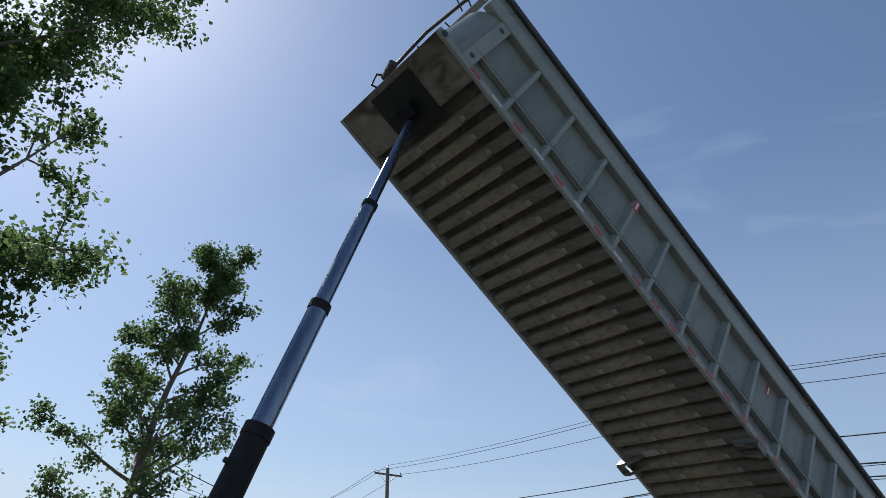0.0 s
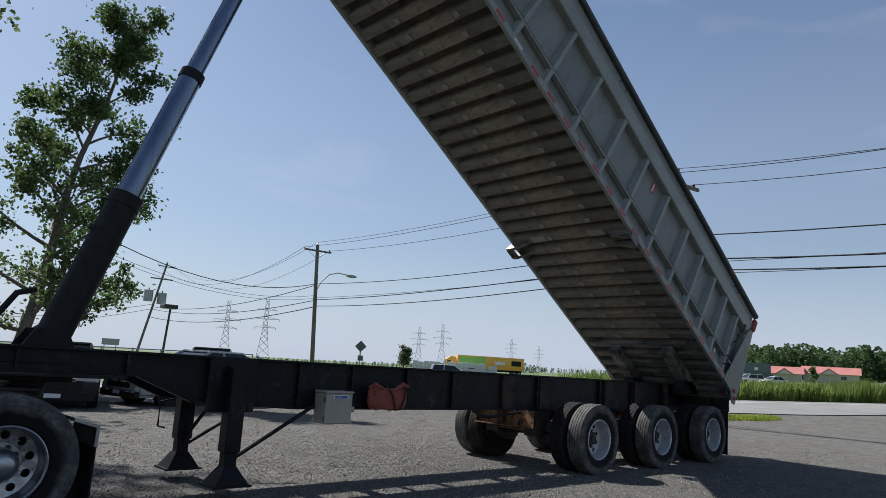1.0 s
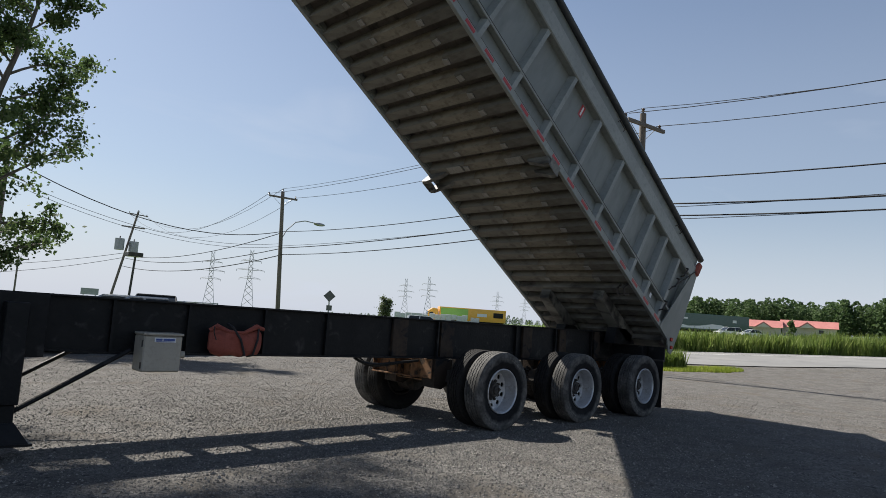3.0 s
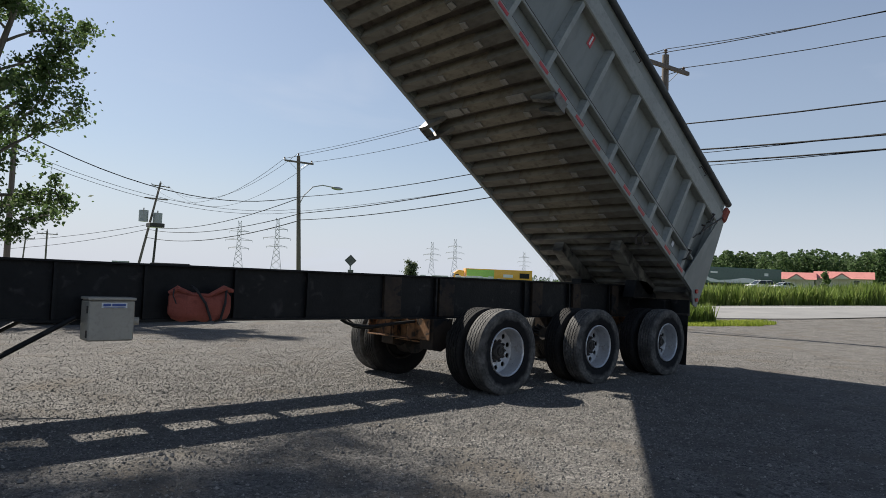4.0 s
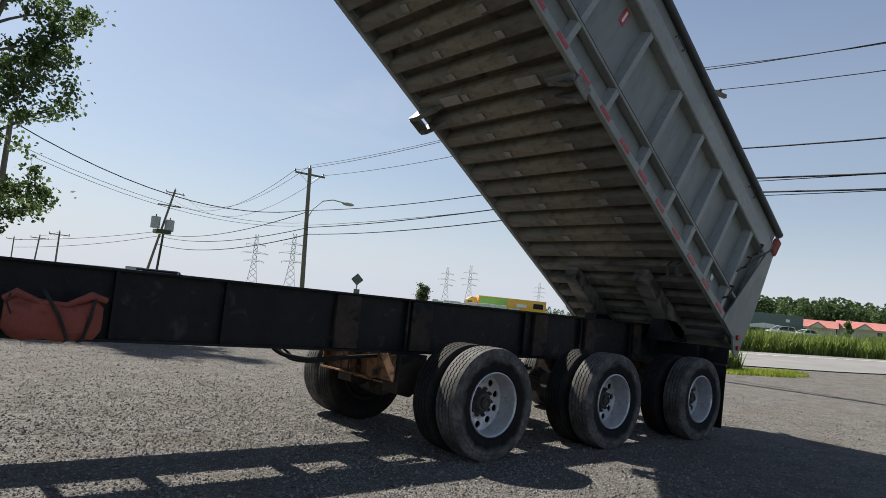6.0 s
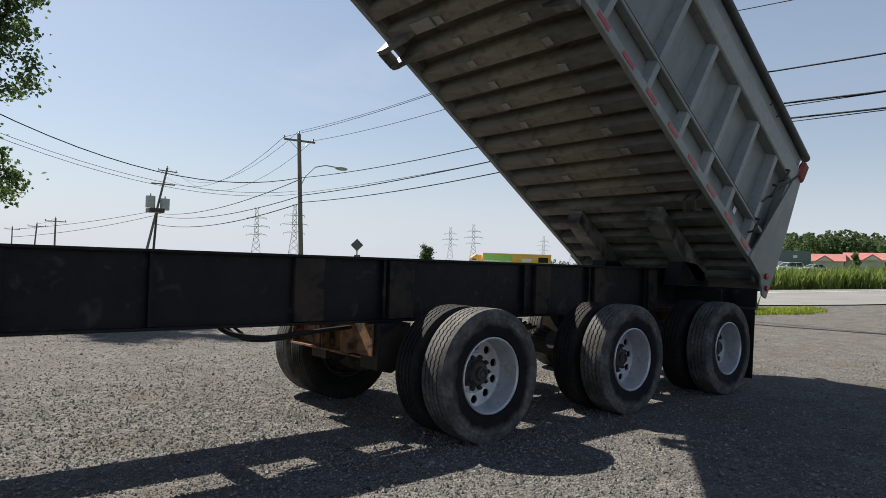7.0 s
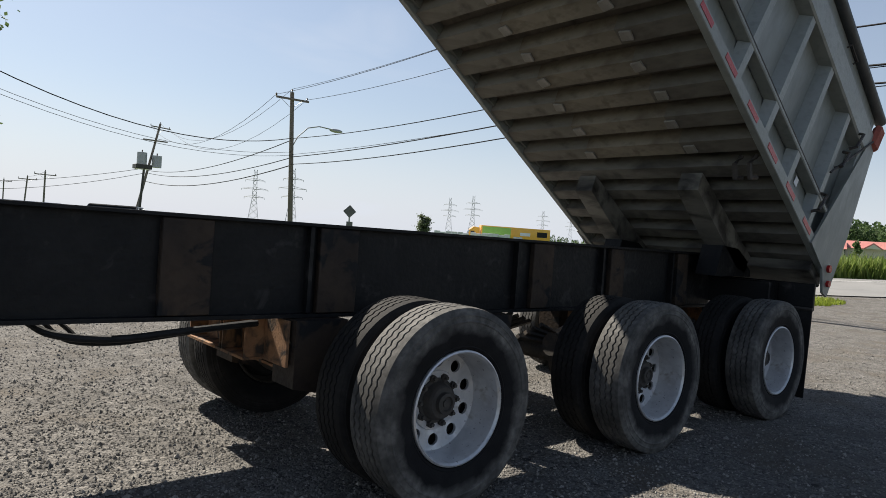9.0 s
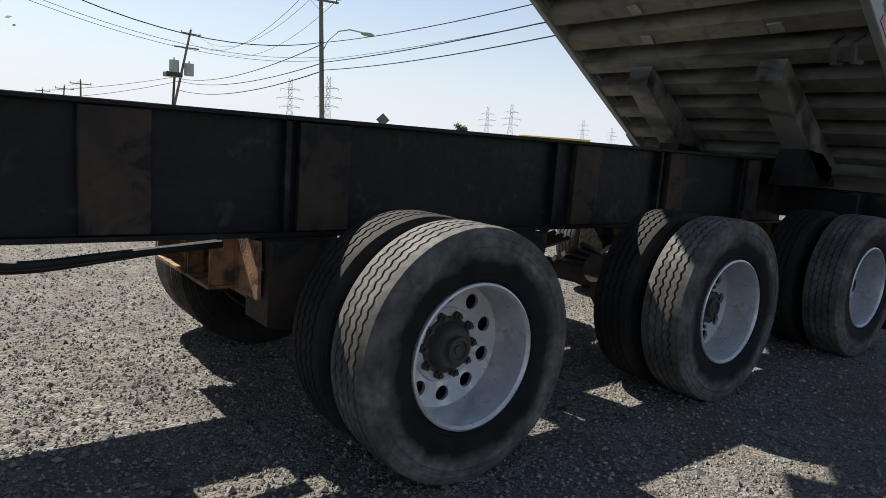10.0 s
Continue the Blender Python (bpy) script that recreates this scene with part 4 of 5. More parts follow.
# ---- hung on the chassis ----
tool = thing("control_box", pose(-4.15, 0.842, 0.70), "beige plastic control box with a blue label on the chassis", "box")
part("case", B(-0.195, 0.165, -0.20, 0.034, 0.0, 0.335, 0.012), BEIGE, tool)
part("lid", B(-0.203, 0.173, -0.21, 0.034, 0.337, 0.360, 0.006), BEIGE, tool)
part("label_plate", B(-0.10, 0.10, -0.2035, -0.2005, 0.275, 0.318), LABEL_WHITE, tool, "white label")
for k, (a, b) in enumerate(((-0.088, -0.03), (-0.02, 0.088))):
    part("label_print", B(a, b, -0.2065, -0.204, 0.290, 0.310), LABEL_BLUE, tool)
part("label_print", B(-0.085, 0.085, -0.2065, -0.204, 0.279, 0.285), LABEL_BLUE, tool)
part("side_knob", rod(bmesh.new(), (0.165, -0.14, 0.16), (0.215, -0.15, 0.16), 0.034, seg=14), BEIGE, tool, smooth=True)
for z in (0.06, 0.26):
    part("hinge", rod(bmesh.new(), (-0.199, -0.18, z - 0.03), (-0.199, -0.18, z + 0.03), 0.008, seg=8), DARKSTEEL, tool)


def canvas_bag():
    bag = thing("canvas_bag", pose(-3.36, 0.80, 0.84), "faded red canvas bag strapped to the chassis beam", "bag")
    bm = bmesh.new()
    seg, rows = 20, 15
    rings = []
    for i in range(rows):
        u = i / (rows - 1)
        x = -0.29 + 0.58 * u
        end = 1 - 0.75 * abs(2 * u - 1) ** 7
        top = 0.135 + 0.09 * abs(2 * u - 1) ** 2.5
        ring = []
        for k in range(seg):
            t = k * math.tau / seg
            c, s = math.cos(t), math.sin(t)
            p = Vector((x, 0.085 * end * math.copysign(abs(c) ** 0.7, c), 0.15 + (top * 0.8 if s > 0 else 0.145) * (0.35 + 0.65 * end) * math.copysign(abs(s) ** 0.75, s)))
            f = noise.noise(p * 9) * 0.02 + noise.noise(p * 22) * 0.009
            ring.append(bm.verts.new(p + Vector((0, f * c, f * s))))
        rings.append(ring)
    for a, b in zip(rings, rings[1:]):
        for k in range(seg):
            bm.faces.new((a[k], a[(k + 1) % seg], b[(k + 1) % seg], b[k]))
    bm.faces.new(rings[0][::-1])
    bm.faces.new(rings[-1])
    part("bag_body", bm, RED_CLOTH, bag, smooth=True)
    part("bag_flap", tube(bmesh.new(), [(-0.3, -0.02, 0.26), (-0.24, -0.05, 0.305), (-0.1, -0.06, 0.25), (0.05, -0.06, 0.245), (0.2, -0.05, 0.315), (0.3, -0.02, 0.29)], [0.02, 0.028, 0.02, 0.018, 0.03, 0.02], 8), RED_CLOTH, bag, smooth=True)
    for x0, x1 in ((-0.07, 0.08), (0.22, 0.17)):
        part("strap", tube(bmesh.new(), [(x0, 0.06, 0.33), (x0, -0.06, 0.30), ((x0 + x1) / 2, -0.104, 0.18), (x1, -0.07, 0.02), (x1, 0.05, 0.0)], 0.012, 6), STRAP, bag)
    part("drawstring", tube(bmesh.new(), [(-0.27, -0.06, 0.3), (-0.29, -0.1, 0.24), (-0.26, -0.1, 0.17)], 0.006, 5), STRAP, bag)


canvas_bag()
for k, sag in enumerate((0.0, 0.05, 0.02)):
    hose = thing("air_hose", pose(-1.45, 0.95 + 0.03 * k, 0.8), "black rubber air hose sagging below the chassis", "hose", "air hoses")
    run = [Vector(p) for p in [(-0.22 + 0.06 * k, 0.05, 0.035), (-0.16 + 0.06 * k, 0.0, -0.01 - sag * 0.5), (-0.03, -0.03, -0.035 - sag * 0.5), (0.15, -0.03, -0.045 - sag * 0.5), (0.4, -0.02, -0.02 - sag * 0.4), (0.85, 0.05, 0.0)]]
    for _ in range(2):
        run = [run[0]] + [q for a, b in zip(run, run[1:]) for q in (a.lerp(b, 0.25), a.lerp(b, 0.75))] + [run[-1]]
    part("hose_run", tube(bmesh.new(), run, 0.011 + 0.007 * (k == 0), 8), HOSE, hose, smooth=True)

# ---- the tractor's rear axle under the trailer's head ----
tractor = thing("tractor_tail", pose(-7.45, 0, 0), "rear end of a coupled tractor with a polished wheel", "truck tractor")
for y in (0.86, 1.60):
    part("chassis_rail", B(-1.6, 0.55, y, y + 0.08, 0.58, 0.80, 0.006), BLACK, tractor)
part("rear_crossbar", B(0.48, 0.545, 0.945, 1.595, 0.60, 0.78, 0.006), BLACK, tractor)
part("fifth_wheel_base", B(-0.5, 0.0, 0.87, 1.67, 0.80, 0.983, 0.01), BLACK, tractor)
part("drive_axle", rod(bmesh.new(), (0, 0.3, 0.5), (0, 2.2, 0.5), 0.09, seg=16), DARKSTEEL, tractor, smooth=True)
part("fifth_wheel", B(-0.6, 0.35, 0.75, 1.8, 0.985, 1.015, 0.01), DARKSTEEL, tractor)
for y, sd in ((0.0, 1), (2.54, -1)):
    wheel_part(tractor, 0.0, y, 0.5, sd, RIM_ALU, CAP_MESH, 5, "polished aluminium wheel with dual tyres")
for y in (0.02, 1.94):
    part("mudflap", B(0.595, 0.607, y, y + 0.58, 0.14, 0.66), HOSE, tractor, "black rubber mudflap")
    bm = bmesh.new()
    prism(bm, [(0.42, 0.84), (0.61, 0.78), (0.61, 0.62), (0.585, 0.62), (0.585, 0.765), (0.42, 0.815)], y - 0.01, y + 0.60)
    part("mudflap_bracket", bm, ALU, tractor, "bright metal mudflap bracket")


# ---- poles and wires ----
def insulator(parent, p):
    bm = bmesh.new()
    lathe(bm, [(0.001, 0), (0.03, 0.0), (0.03, 0.06), (0.07, 0.08), (0.035, 0.12), (0.065, 0.15), (0.03, 0.2), (0.001, 0.21)], 10, "z")
    o = part("insulator", bm, PORCELAIN, parent)
    o.location = p


def utility_pole(top, base, label, arm=None, arm_dir=(1, 0), radius=0.14, material=WOOD_POLE):
    """A tapered wooden pole, with a cross-arm of the given length."""
    base, top = Vector(base), Vector(top)
    p = thing("utility_pole", pose(*base), label, "utility pole", "utility poles along the street")
    part("pole_shaft", rod(bmesh.new(), Vector((0, 0, height(base.x, base.y) - base.z - 0.3)), top - base, radius, radius * 0.72, 14), material, p, smooth=True)
    if arm:
        d = Vector((arm_dir[0], arm_dir[1], 0)).normalized()
        t = top - base + Vector((0, 0, -0.45))
        m = Matrix.Translation(t) @ d.to_track_quat("X", "Z").to_matrix().to_4x4()
        part("cross_arm", B(-arm / 2, arm / 2, -0.05 - radius, 0.05 - radius, -0.06, 0.06, 0.006, m=m), material, p)
        for s in (-1, 1):
            part("arm_brace", tube(bmesh.new(), [t + d * s * arm * 0.33, t + Vector((0, 0, -0.55))], 0.014, 5), POLE_GREY, p)
            insulator(p, t + d * s * (arm / 2 - 0.06) + Vector((0, 0, 0.06)))
        insulator(p, top - base)
    return p


def wire(pts_a, pts_b, sag, r=0.012, n=14):
    a, b = Vector(pts_a), Vector(pts_b)
    return [a.lerp(b, i / n) + Vector((0, 0, -4 * sag * (i / n) * (1 - i / n))) for i in range(n + 1)]


def wires(label, runs):
    for a, b, sag, r in runs:
        w_ = thing("overhead_wire", pose(*a), label, "overhead wire", "overhead wires")
        pts = [p - Vector(a) for p in wire(a, b, sag)]
        part("strand", tube(bmesh.new(), pts, r * 0.95, 5), CABLE, w_)


PR, PA, PB = Vector((13.7, 6.0, 8.9)), Vector((17.43, 35.8, 9.55)), Vector((24.2, 81.9, 12.4))
PL = Vector((-0.47, 28.3, 7.4))
NXT = Vector((9.9, -24.0, 8.9))
utility_pole(PR, (13.9, 6.1, 0), "wooden utility pole with a cross-arm behind the dump body", 2.0, (1, -0.13), 0.15)
pa = utility_pole(PA, (18.05, 35.9, 0), "wooden utility pole carrying a street lamp", 2.1, (1, -0.12), 0.17)
part("lamp_arm", tube(bmesh.new(), [(-0.35, 0, 6.2), (0.0, 0.0, 6.9), (0.8, 0.2, 7.6), (1.7, 0.4, 7.85), (2.9, 0.7, 7.85)], 0.04, 8), POLE_GREY, pa, "curved metal lamp arm", smooth=True)
bm = bmesh.new()
bmesh.ops.create_uvsphere(bm, u_segments=14, v_segments=8, radius=0.5, matrix=Matrix.Translation((3.2, 0.8, 7.83)) @ Matrix.Diagonal((1.0, 0.4, 0.26, 1)))
part("lamp_head", bm, POLE_GREY, pa, smooth=True)
pb = utility_pole(PB, (21.2, 81.2, 0), "leaning wooden utility pole with two transformers", 2.6, (1, 0.3), 0.17)
for dx, dz in ((-0.85, 8.0), (0.85, 7.8)):
    part("transformer", rod(bmesh.new(), (1.85 + dx, 0.2, dz - 0.7), (1.85 + dx, 0.2, dz + 0.7), 0.55, seg=16), POLE_GREY, pb, "grey metal transformer can", smooth=True)
    part("transformer_bushing", rod(bmesh.new(), (1.85 + dx, 0.2, dz + 0.7), (1.85 + dx, 0.2, dz + 1.0), 0.07, seg=8), PORCELAIN, pb)
part("lower_arm", B(1.0, 3.8, 0.1, 0.25, 10.2, 10.35), WOOD_POLE, pb)
utility_pole(PL, (-0.45, 28.4, 0), "plain wooden utility pole behind the poplar", None)
utility_pole((15.6, 99.7, 6.2), (15.6, 99.7, 0.4), "far wooden utility pole with a cross-arm", 2.6, (1, 0.1), 0.14)
utility_pole((16.7, 119.5, 6.1), (16.2, 119.5, 0.6), "far wooden utility pole with a cross-arm", 2.6, (1, 0.1), 0.14)
utility_pole((17.6, 150.0, 6.4), (17.6, 150, 1.0), "far wooden utility pole with a cross-arm", 2.6, (1, 0.1), 0.14)


def at(p, dx, dy, z):
    return (p.x + dx, p.y + dy, z)


wires("thin black overhead wire between utility poles", [
    (at(PR, -0.9, 0.1, 8.6), at(PA, -1.0, 0.1, 9.25), 0.35, 0.014), (at(PR, 0.9, -0.1, 8.6), at(PA, 1.0, -0.1, 9.25), 0.4, 0.014), (at(PR, 0, 0, 9.1), at(PA, 0, 0, 9.75), 0.35, 0.012),
    (at(PR, -0.9, 0, 8.68), at(NXT, -0.9, 0, 8.7), 1.0, 0.014), (at(PR, 0.9, 0, 8.68), at(NXT, 0.9, 0, 8.7), 1.0, 0.014), (at(PR, 0, 0, 9.1), at(NXT, 0, 0, 9.1), 1.15, 0.012),
    (at(PA, -1.0, 0.1, 9.25), at(PB, -1.1, 0, 12.0), 2.6, 0.016), (at(PA, 0, 0, 9.75), at(PB, 0, 0, 12.5), 2.6, 0.014), (at(PA, 1.0, -0.1, 9.25), at(PB, 1.1, 0, 12.0), 2.8, 0.014),
])
wires("thick black overhead cable between utility poles", [
    (at(PR, 0.1, 0, 6.35), at(PA, 0.25, 0, 6.75), 0.35, 0.022), (at(PR, 0.1, 0, 5.75), at(PA, 0.25, 0, 5.6), 0.25, 0.026), (at(PR, 0.1, 0, 5.35), at(PA, 0.25, 0, 5.15), 0.35, 0.024), (at(PR, 0.1, 0, 5.6), at(PA, 0.25, 0, 5.75), 0.2, 0.012),
    (at(PR, 0.1, 0, 6.6), at(NXT, 0.1, 0, 6.6), 0.7, 0.022), (at(PR, 0.1, 0, 5.75), at(NXT, 0.1, 0, 5.5), 0.6, 0.026), (at(PR, 0.1, 0, 5.35), at(NXT, 0.1, 0, 5.3), 0.6, 0.024), (at(PR, 0.1, 0, 5.2), at(NXT, 0.1, 0, 5.0), 0.35, 0.012), (at(PR, 0.1, 0, 5.6), at(NXT, 0.1, 0, 5.4), 0.35, 0.012),
    (at(PA, 0.2, 0, 6.75), at(PL, 0, 0, 7.1), 1.35, 0.026), (at(PA, 0.2, 0, 5.9), at(PL, 0, 0, 6.3), 1.0, 0.012), (at(PA, 0.2, 0, 5.7), at(PL, 0, 0, 6.1), 1.0, 0.012),
    (at(PA, 0.3, 0, 6.7), at(PB, -1.2, 0, 6.7), 0.9, 0.03), (at(PA, 0.35, 0, 5.6), at(PB, -1.2, 0, 6.4), 0.8, 0.03), (at(PA, 0.4, 0, 5.15), at(PB, -1.4, 0, 5.4), 0.9, 0.035),
    (at(PB, -1.2, 0, 7.0), (10.6, 99.7, 4.4), 0.3, 0.03), (at(PB, -1.3, 0, 6.4), (10.6, 99.7, 3.4), 0.4, 0.03),
    ((15.6, 99.7, 6.2), (16.7, 119.5, 6.1), 0.2, 0.02),
])

# yard light
yl = thing("yard_light", pose(13.75, 52.7, 0), "dark metal yard light on a straight post", "street light")
part("post", rod(bmesh.new(), (0, 0, height(13.75, 52.7) - 0.2), (0.28, 0, 4.9), 0.11, 0.09, 12), DARK_METAL, yl, smooth=True)
part("lamp_box", B(-0.45, 0.75, -0.5, 0.5, 4.9, 5.25, 0.04), DARK_METAL, yl)
part("lamp_box_glass", B(-0.3, 0.6, -0.35, 0.35, 4.87, 4.899), LAMP_LENS, yl)

# diamond road sign, seen from behind
sg = thing("road_sign", pose(23.2, 37.4, height(23.2, 37.4) + 0.08), "dark diamond road sign on a post seen from behind", "road sign")
part("sign_post", B(-0.04, 0.04, -0.04, 0.04, -0.3, 2.7), POLE_GREY, sg)
bm = bmesh.new()
box(bm, -0.32, 0.32, -0.012, 0.012, -0.32, 0.32, 0.0, m=Matrix.Translation((0, -0.06, 2.85)) @ Euler((0, radians(45), 0)).to_matrix().to_4x4())
bmesh.ops.transform(bm, matrix=pose(0, 0, 0, 0, 0, -35), verts=bm.verts)
part("sign_plate", bm, YELLOW_SIGN, sg)
part("lower_plate", B(-0.25, 0.25, -0.07, -0.05, 1.75, 2.15), YELLOW_SIGN, sg)


# ---- lattice pylons ----
def pylon(x, y, h, label):
    p = thing("transmission_pylon", pose(x, y, height(x, y)), label, "pylon", "transmission pylons")
    yaw = math.atan2(y + 4, x + 6)
    rot = pose(0, 0, 0, 0, 0, math.degrees(yaw) + 90)
    bm = bmesh.new()
    t = 0.0036 * h

    def wdt(z):
        u = z / h
        return h * (0.105 - 0.13 * u if u < 0.55 else 0.0335 - 0.02 * (u - 0.55))
    levels = [h * u for u in (0, 0.14, 0.27, 0.38, 0.47, 0.55, 0.63, 0.71, 0.79, 0.87, 1.0)]
    for z0, z1 in zip(levels, levels[1:]):
        a, b = wdt(z0), wdt(z1)
        cs = ((-1, -1), (1, -1), (1, 1), (-1, 1))
        for k in range(4):
            (sx, sy), (tx, ty) = cs[k], cs[(k + 1) % 4]
            tube(bm, [(sx * a, sy * a, z0), (sx * b, sy * b, z1)], t, 4)
            tube(bm, [(sx * a, sy * a, z0), (tx * b, ty * b, z1)], t * 0.7, 4)
            tube(bm, [(tx * a, ty * a, z0), (sx * b, sy * b, z1)], t * 0.7, 4)
    bmesh.ops.transform(bm, matrix=rot, verts=bm.verts)
    part("lattice_mast", bm, POLE_GREY, p)
    for u, span in ((0.56, 0.155), (0.69, 0.205), (0.83, 0.15)):
        z = h * u
        for s in (-1, 1):
            bm = bmesh.new()
            for k in (-1, 1):
                tube(bm, [(0, k * wdt(z), z), (s * h * span, 0, z)], t * 0.8, 4)
            tube(bm, [(0, 0, z + h * 0.035), (s * h * span, 0, z)], t * 0.7, 4)
            tube(bm, [(s * h * span, 0, z), (s * h * span, 0, z - h * 0.03)], t * 0.8, 4)
            bmesh.ops.transform(bm, matrix=rot, verts=bm.verts)
            part("cross_arm", bm, POLE_GREY, p)


def polar(az, d, x=-6.0, y=-5.0):
    return x + d * math.cos(radians(az)), y + d * math.sin(radians(az))


for az, d, h in ((64.8, 330, 29), (61.8, 310, 29), (48.9, 560, 34), (46.95, 520, 34), (41.1, 640, 30), (38.8, 640, 24)):
    pylon(*polar(az, d), h, "tall grey lattice transmission pylon in the hazy distance")


# ---- trees ----
def tree(name, base, top, spread, leaves, leaf, label, seed, low=0.16, twig=0.55, limbs=30, r0=0.22, taper=0.74, foliage=LEAF):
    """A leaning poplar: tapered trunk, limbs that climb, and leaves in loose clumps along the twigs."""
    rng = random.Random(seed)
    nr = np.random.default_rng(seed)
    base, top = Vector(base), Vector(top)
    t = thing(name, pose(*base), label, "tree", "poplars behind the yard")
    H = (top - base)
    spine = []
    for i in range(13):
        u = i / 12
        bend = Vector((noise.noise(Vector((seed, u * 3, 0))), noise.noise(Vector((seed, u * 3, 7))), 0)) * 0.7 * u * (1 - 0.5 * u)
        spine.append(H * u + bend)
    bm = bmesh.new()
    tube(bm, [Vector((0, 0, -0.3))] + spine[1:], [r0 * 1.25] + [r0 * (1 - 0.93 * i / 12) for i in range(1, 13)], 10)
    part("trunk", bm, BARK, t, smooth=True)
    clumps = []
    bm = bmesh.new()
    for i in range(limbs):
        u = low + (0.97 - low) * (i + rng.random() * 0.8) / limbs
        k = u * 12
        a = spine[int(k)].lerp(spine[min(int(k) + 1, 12)], k % 1)
        yaw = i * 2.4 + rng.uniform(-0.5, 0.5)
        ln = spread * (1.0 - taper * max(0, (u - 0.3) / 0.7) ** 1.15) * rng.uniform(0.6, 1.12) * (0.75 + 0.25 * min(1, (u - low) / 0.12))
        up = rng.uniform(0.1, 0.65) + 0.6 * u
        d = Vector((math.cos(yaw), math.sin(yaw), up)).normalized()
        pts = [a]
        for s in range(1, 6):
            d = (d + Vector((rng.gauss(0, 0.14), rng.gauss(0, 0.14), rng.gauss(-0.02, 0.1)))).normalized()
            pts.append(pts[-1] + d * ln / 5)
        rb = r0 * (1 - 0.9 * u) * 0.42 + 0.012
        tube(bm, pts, [rb * (1 - 0.16 * s) for s in range(6)], 5)
        for s in range(2, 6):
            for _ in range(2 if s < 5 else 3):
                dd = (d + Vector((rng.gauss(0, 0.8), rng.gauss(0, 0.8), rng.gauss(0, 0.55)))).normalized()
                e = pts[s] + dd * ln * rng.uniform(0.12, 0.34)
                tube(bm, [pts[s], pts[s].lerp(e, 0.5) + Vector((0, 0, 0.03)), e], [rb * 0.3, rb * 0.22, 0.005], 4)
                for q in (0.5, 0.8, 1.05):
                    clumps.append((pts[s].lerp(e, q), twig * rng.uniform(0.45, 1.0)))
    clumps += [(spine[k] + Vector((rng.gauss(0, 0.2), rng.gauss(0, 0.2), 0)), twig * 0.7) for k in (10, 11, 12, 12, 12)]
    part("branchwork", bm, BARK, t)
    c = np.array([tuple(p) for p, _ in clumps])
    cr = np.array([r for _, r in clumps])
    pick = nr.integers(0, len(clumps), leaves)
    off = nr.normal(0, 1, (leaves, 3)) * np.array((0.46, 0.46, 0.38))
    pos = c[pick] + off * cr[pick][:, None]
    u = nr.normal(0, 1, (leaves, 3))
    u /= np.linalg.norm(u, axis=1)[:, None]
    v = np.cross(u, nr.normal(0, 1, (leaves, 3)))
    v /= np.linalg.norm(v, axis=1)[:, None]
    s = (leaf * nr.uniform(0.6, 1.25, leaves))[:, None]
    quad = np.stack([pos - u * s * 0.55, pos + v * s * 0.42, pos + u * s * 0.6, pos - v * s * 0.42], 1).reshape(-1, 3)
    faces = np.arange(leaves * 4).reshape(-1, 4)
    part("crown", raw_mesh("crown", quad.tolist(), faces.tolist(), foliage), None, t)
    return t


tree("poplar_tree", (-3.5, 20.8, 0), (-1.35, 20.4, 13.9), 3.6, 27000, 0.135, "slender leaning poplar tree with open green crown", 5, low=0.10, twig=0.55, limbs=36)
tree("poplar_tree", (-12.6, 17.0, 0), (-11.8, 18.3, 27.2), 5.5, 100000, 0.19, "tall dense poplar tree with dark green crown", 14, low=0.13, twig=0.92, limbs=68, r0=0.39, taper=-0.12)
tree("poplar_tree", (-9.4, 26.0, 0), (-9.0, 26.2, 9.5), 3.4, 11000, 0.18, "smaller bushy poplar tree behind the yard", 12, low=0.12, twig=0.7, limbs=22)


def far_wood(name, az0, az1, d, h, count, seed, label, depth=40, dense=60, leaf=0.07):
    """A distant belt of wood: leaf clumps heaped into many uneven crowns."""
    nr = np.random.default_rng(seed)
    verts, faces = [], []
    for i in range(count):
        az = nr.uniform(az0, az1)
        dd = d + nr.uniform(0, depth)
        x, y = polar(az, dd)
        hh = h * nr.uniform(0.7, 1.12)
        rad = hh * nr.uniform(0.2, 0.34)
        z0 = height(x, y)
        for _ in range(dense):
            t, q = nr.uniform(0, math.tau), nr.uniform(0, 1)
            rr = rad * math.sqrt(nr.uniform(0.25, 1)) * math.sin(math.pi * (0.12 + 0.85 * q)) ** 0.7
            px, py, pz = x + rr * math.cos(t), y + rr * math.sin(t), z0 + hh * (0.05 + 0.95 * q)
            a = nr.normal(0, 1, 3)
            a /= np.linalg.norm(a)
            b = np.cross(a, nr.normal(0, 1, 3))
            b /= np.linalg.norm(b)
            s = hh * leaf
            p = np.array((px, py, pz))
            k = len(verts)
            verts += [tuple(p - a * s), tuple(p + b * s), tuple(p + a * s), tuple(p - b * s)]
            faces.append((k, k + 1, k + 2, k + 3))
    tagged(new(name, raw_mesh(name, verts, faces, FOREST_LEAF)), label, "wood", kind="stuff")


far_wood("far_wood", 4, 31, 300, 13.5, 430, 21, "distant belt of green broadleaf wood beyond the fields", 45, 190, 0.038)
far_wood("far_hedge", 30, 100, 560, 3.9, 620, 22, "low hazy line of trees on the horizon", 120)
tree_small = tree("field_tree", (*polar(50.6, 125), height(*polar(50.6, 125))), (*polar(50.5, 125), height(*polar(50.5, 125)) + 4.3), 1.2, 3200, 0.28, "small round tree standing alone in the field", 31, low=0.34, twig=0.8, limbs=18, r0=0.12, taper=0.25, foliage=HAZED_LEAF)
far_wood("far_bushes", 38.5, 44.5, 230, 3.2, 22, 23, "clump of small bushes in the far field", 25, 150, 0.05)


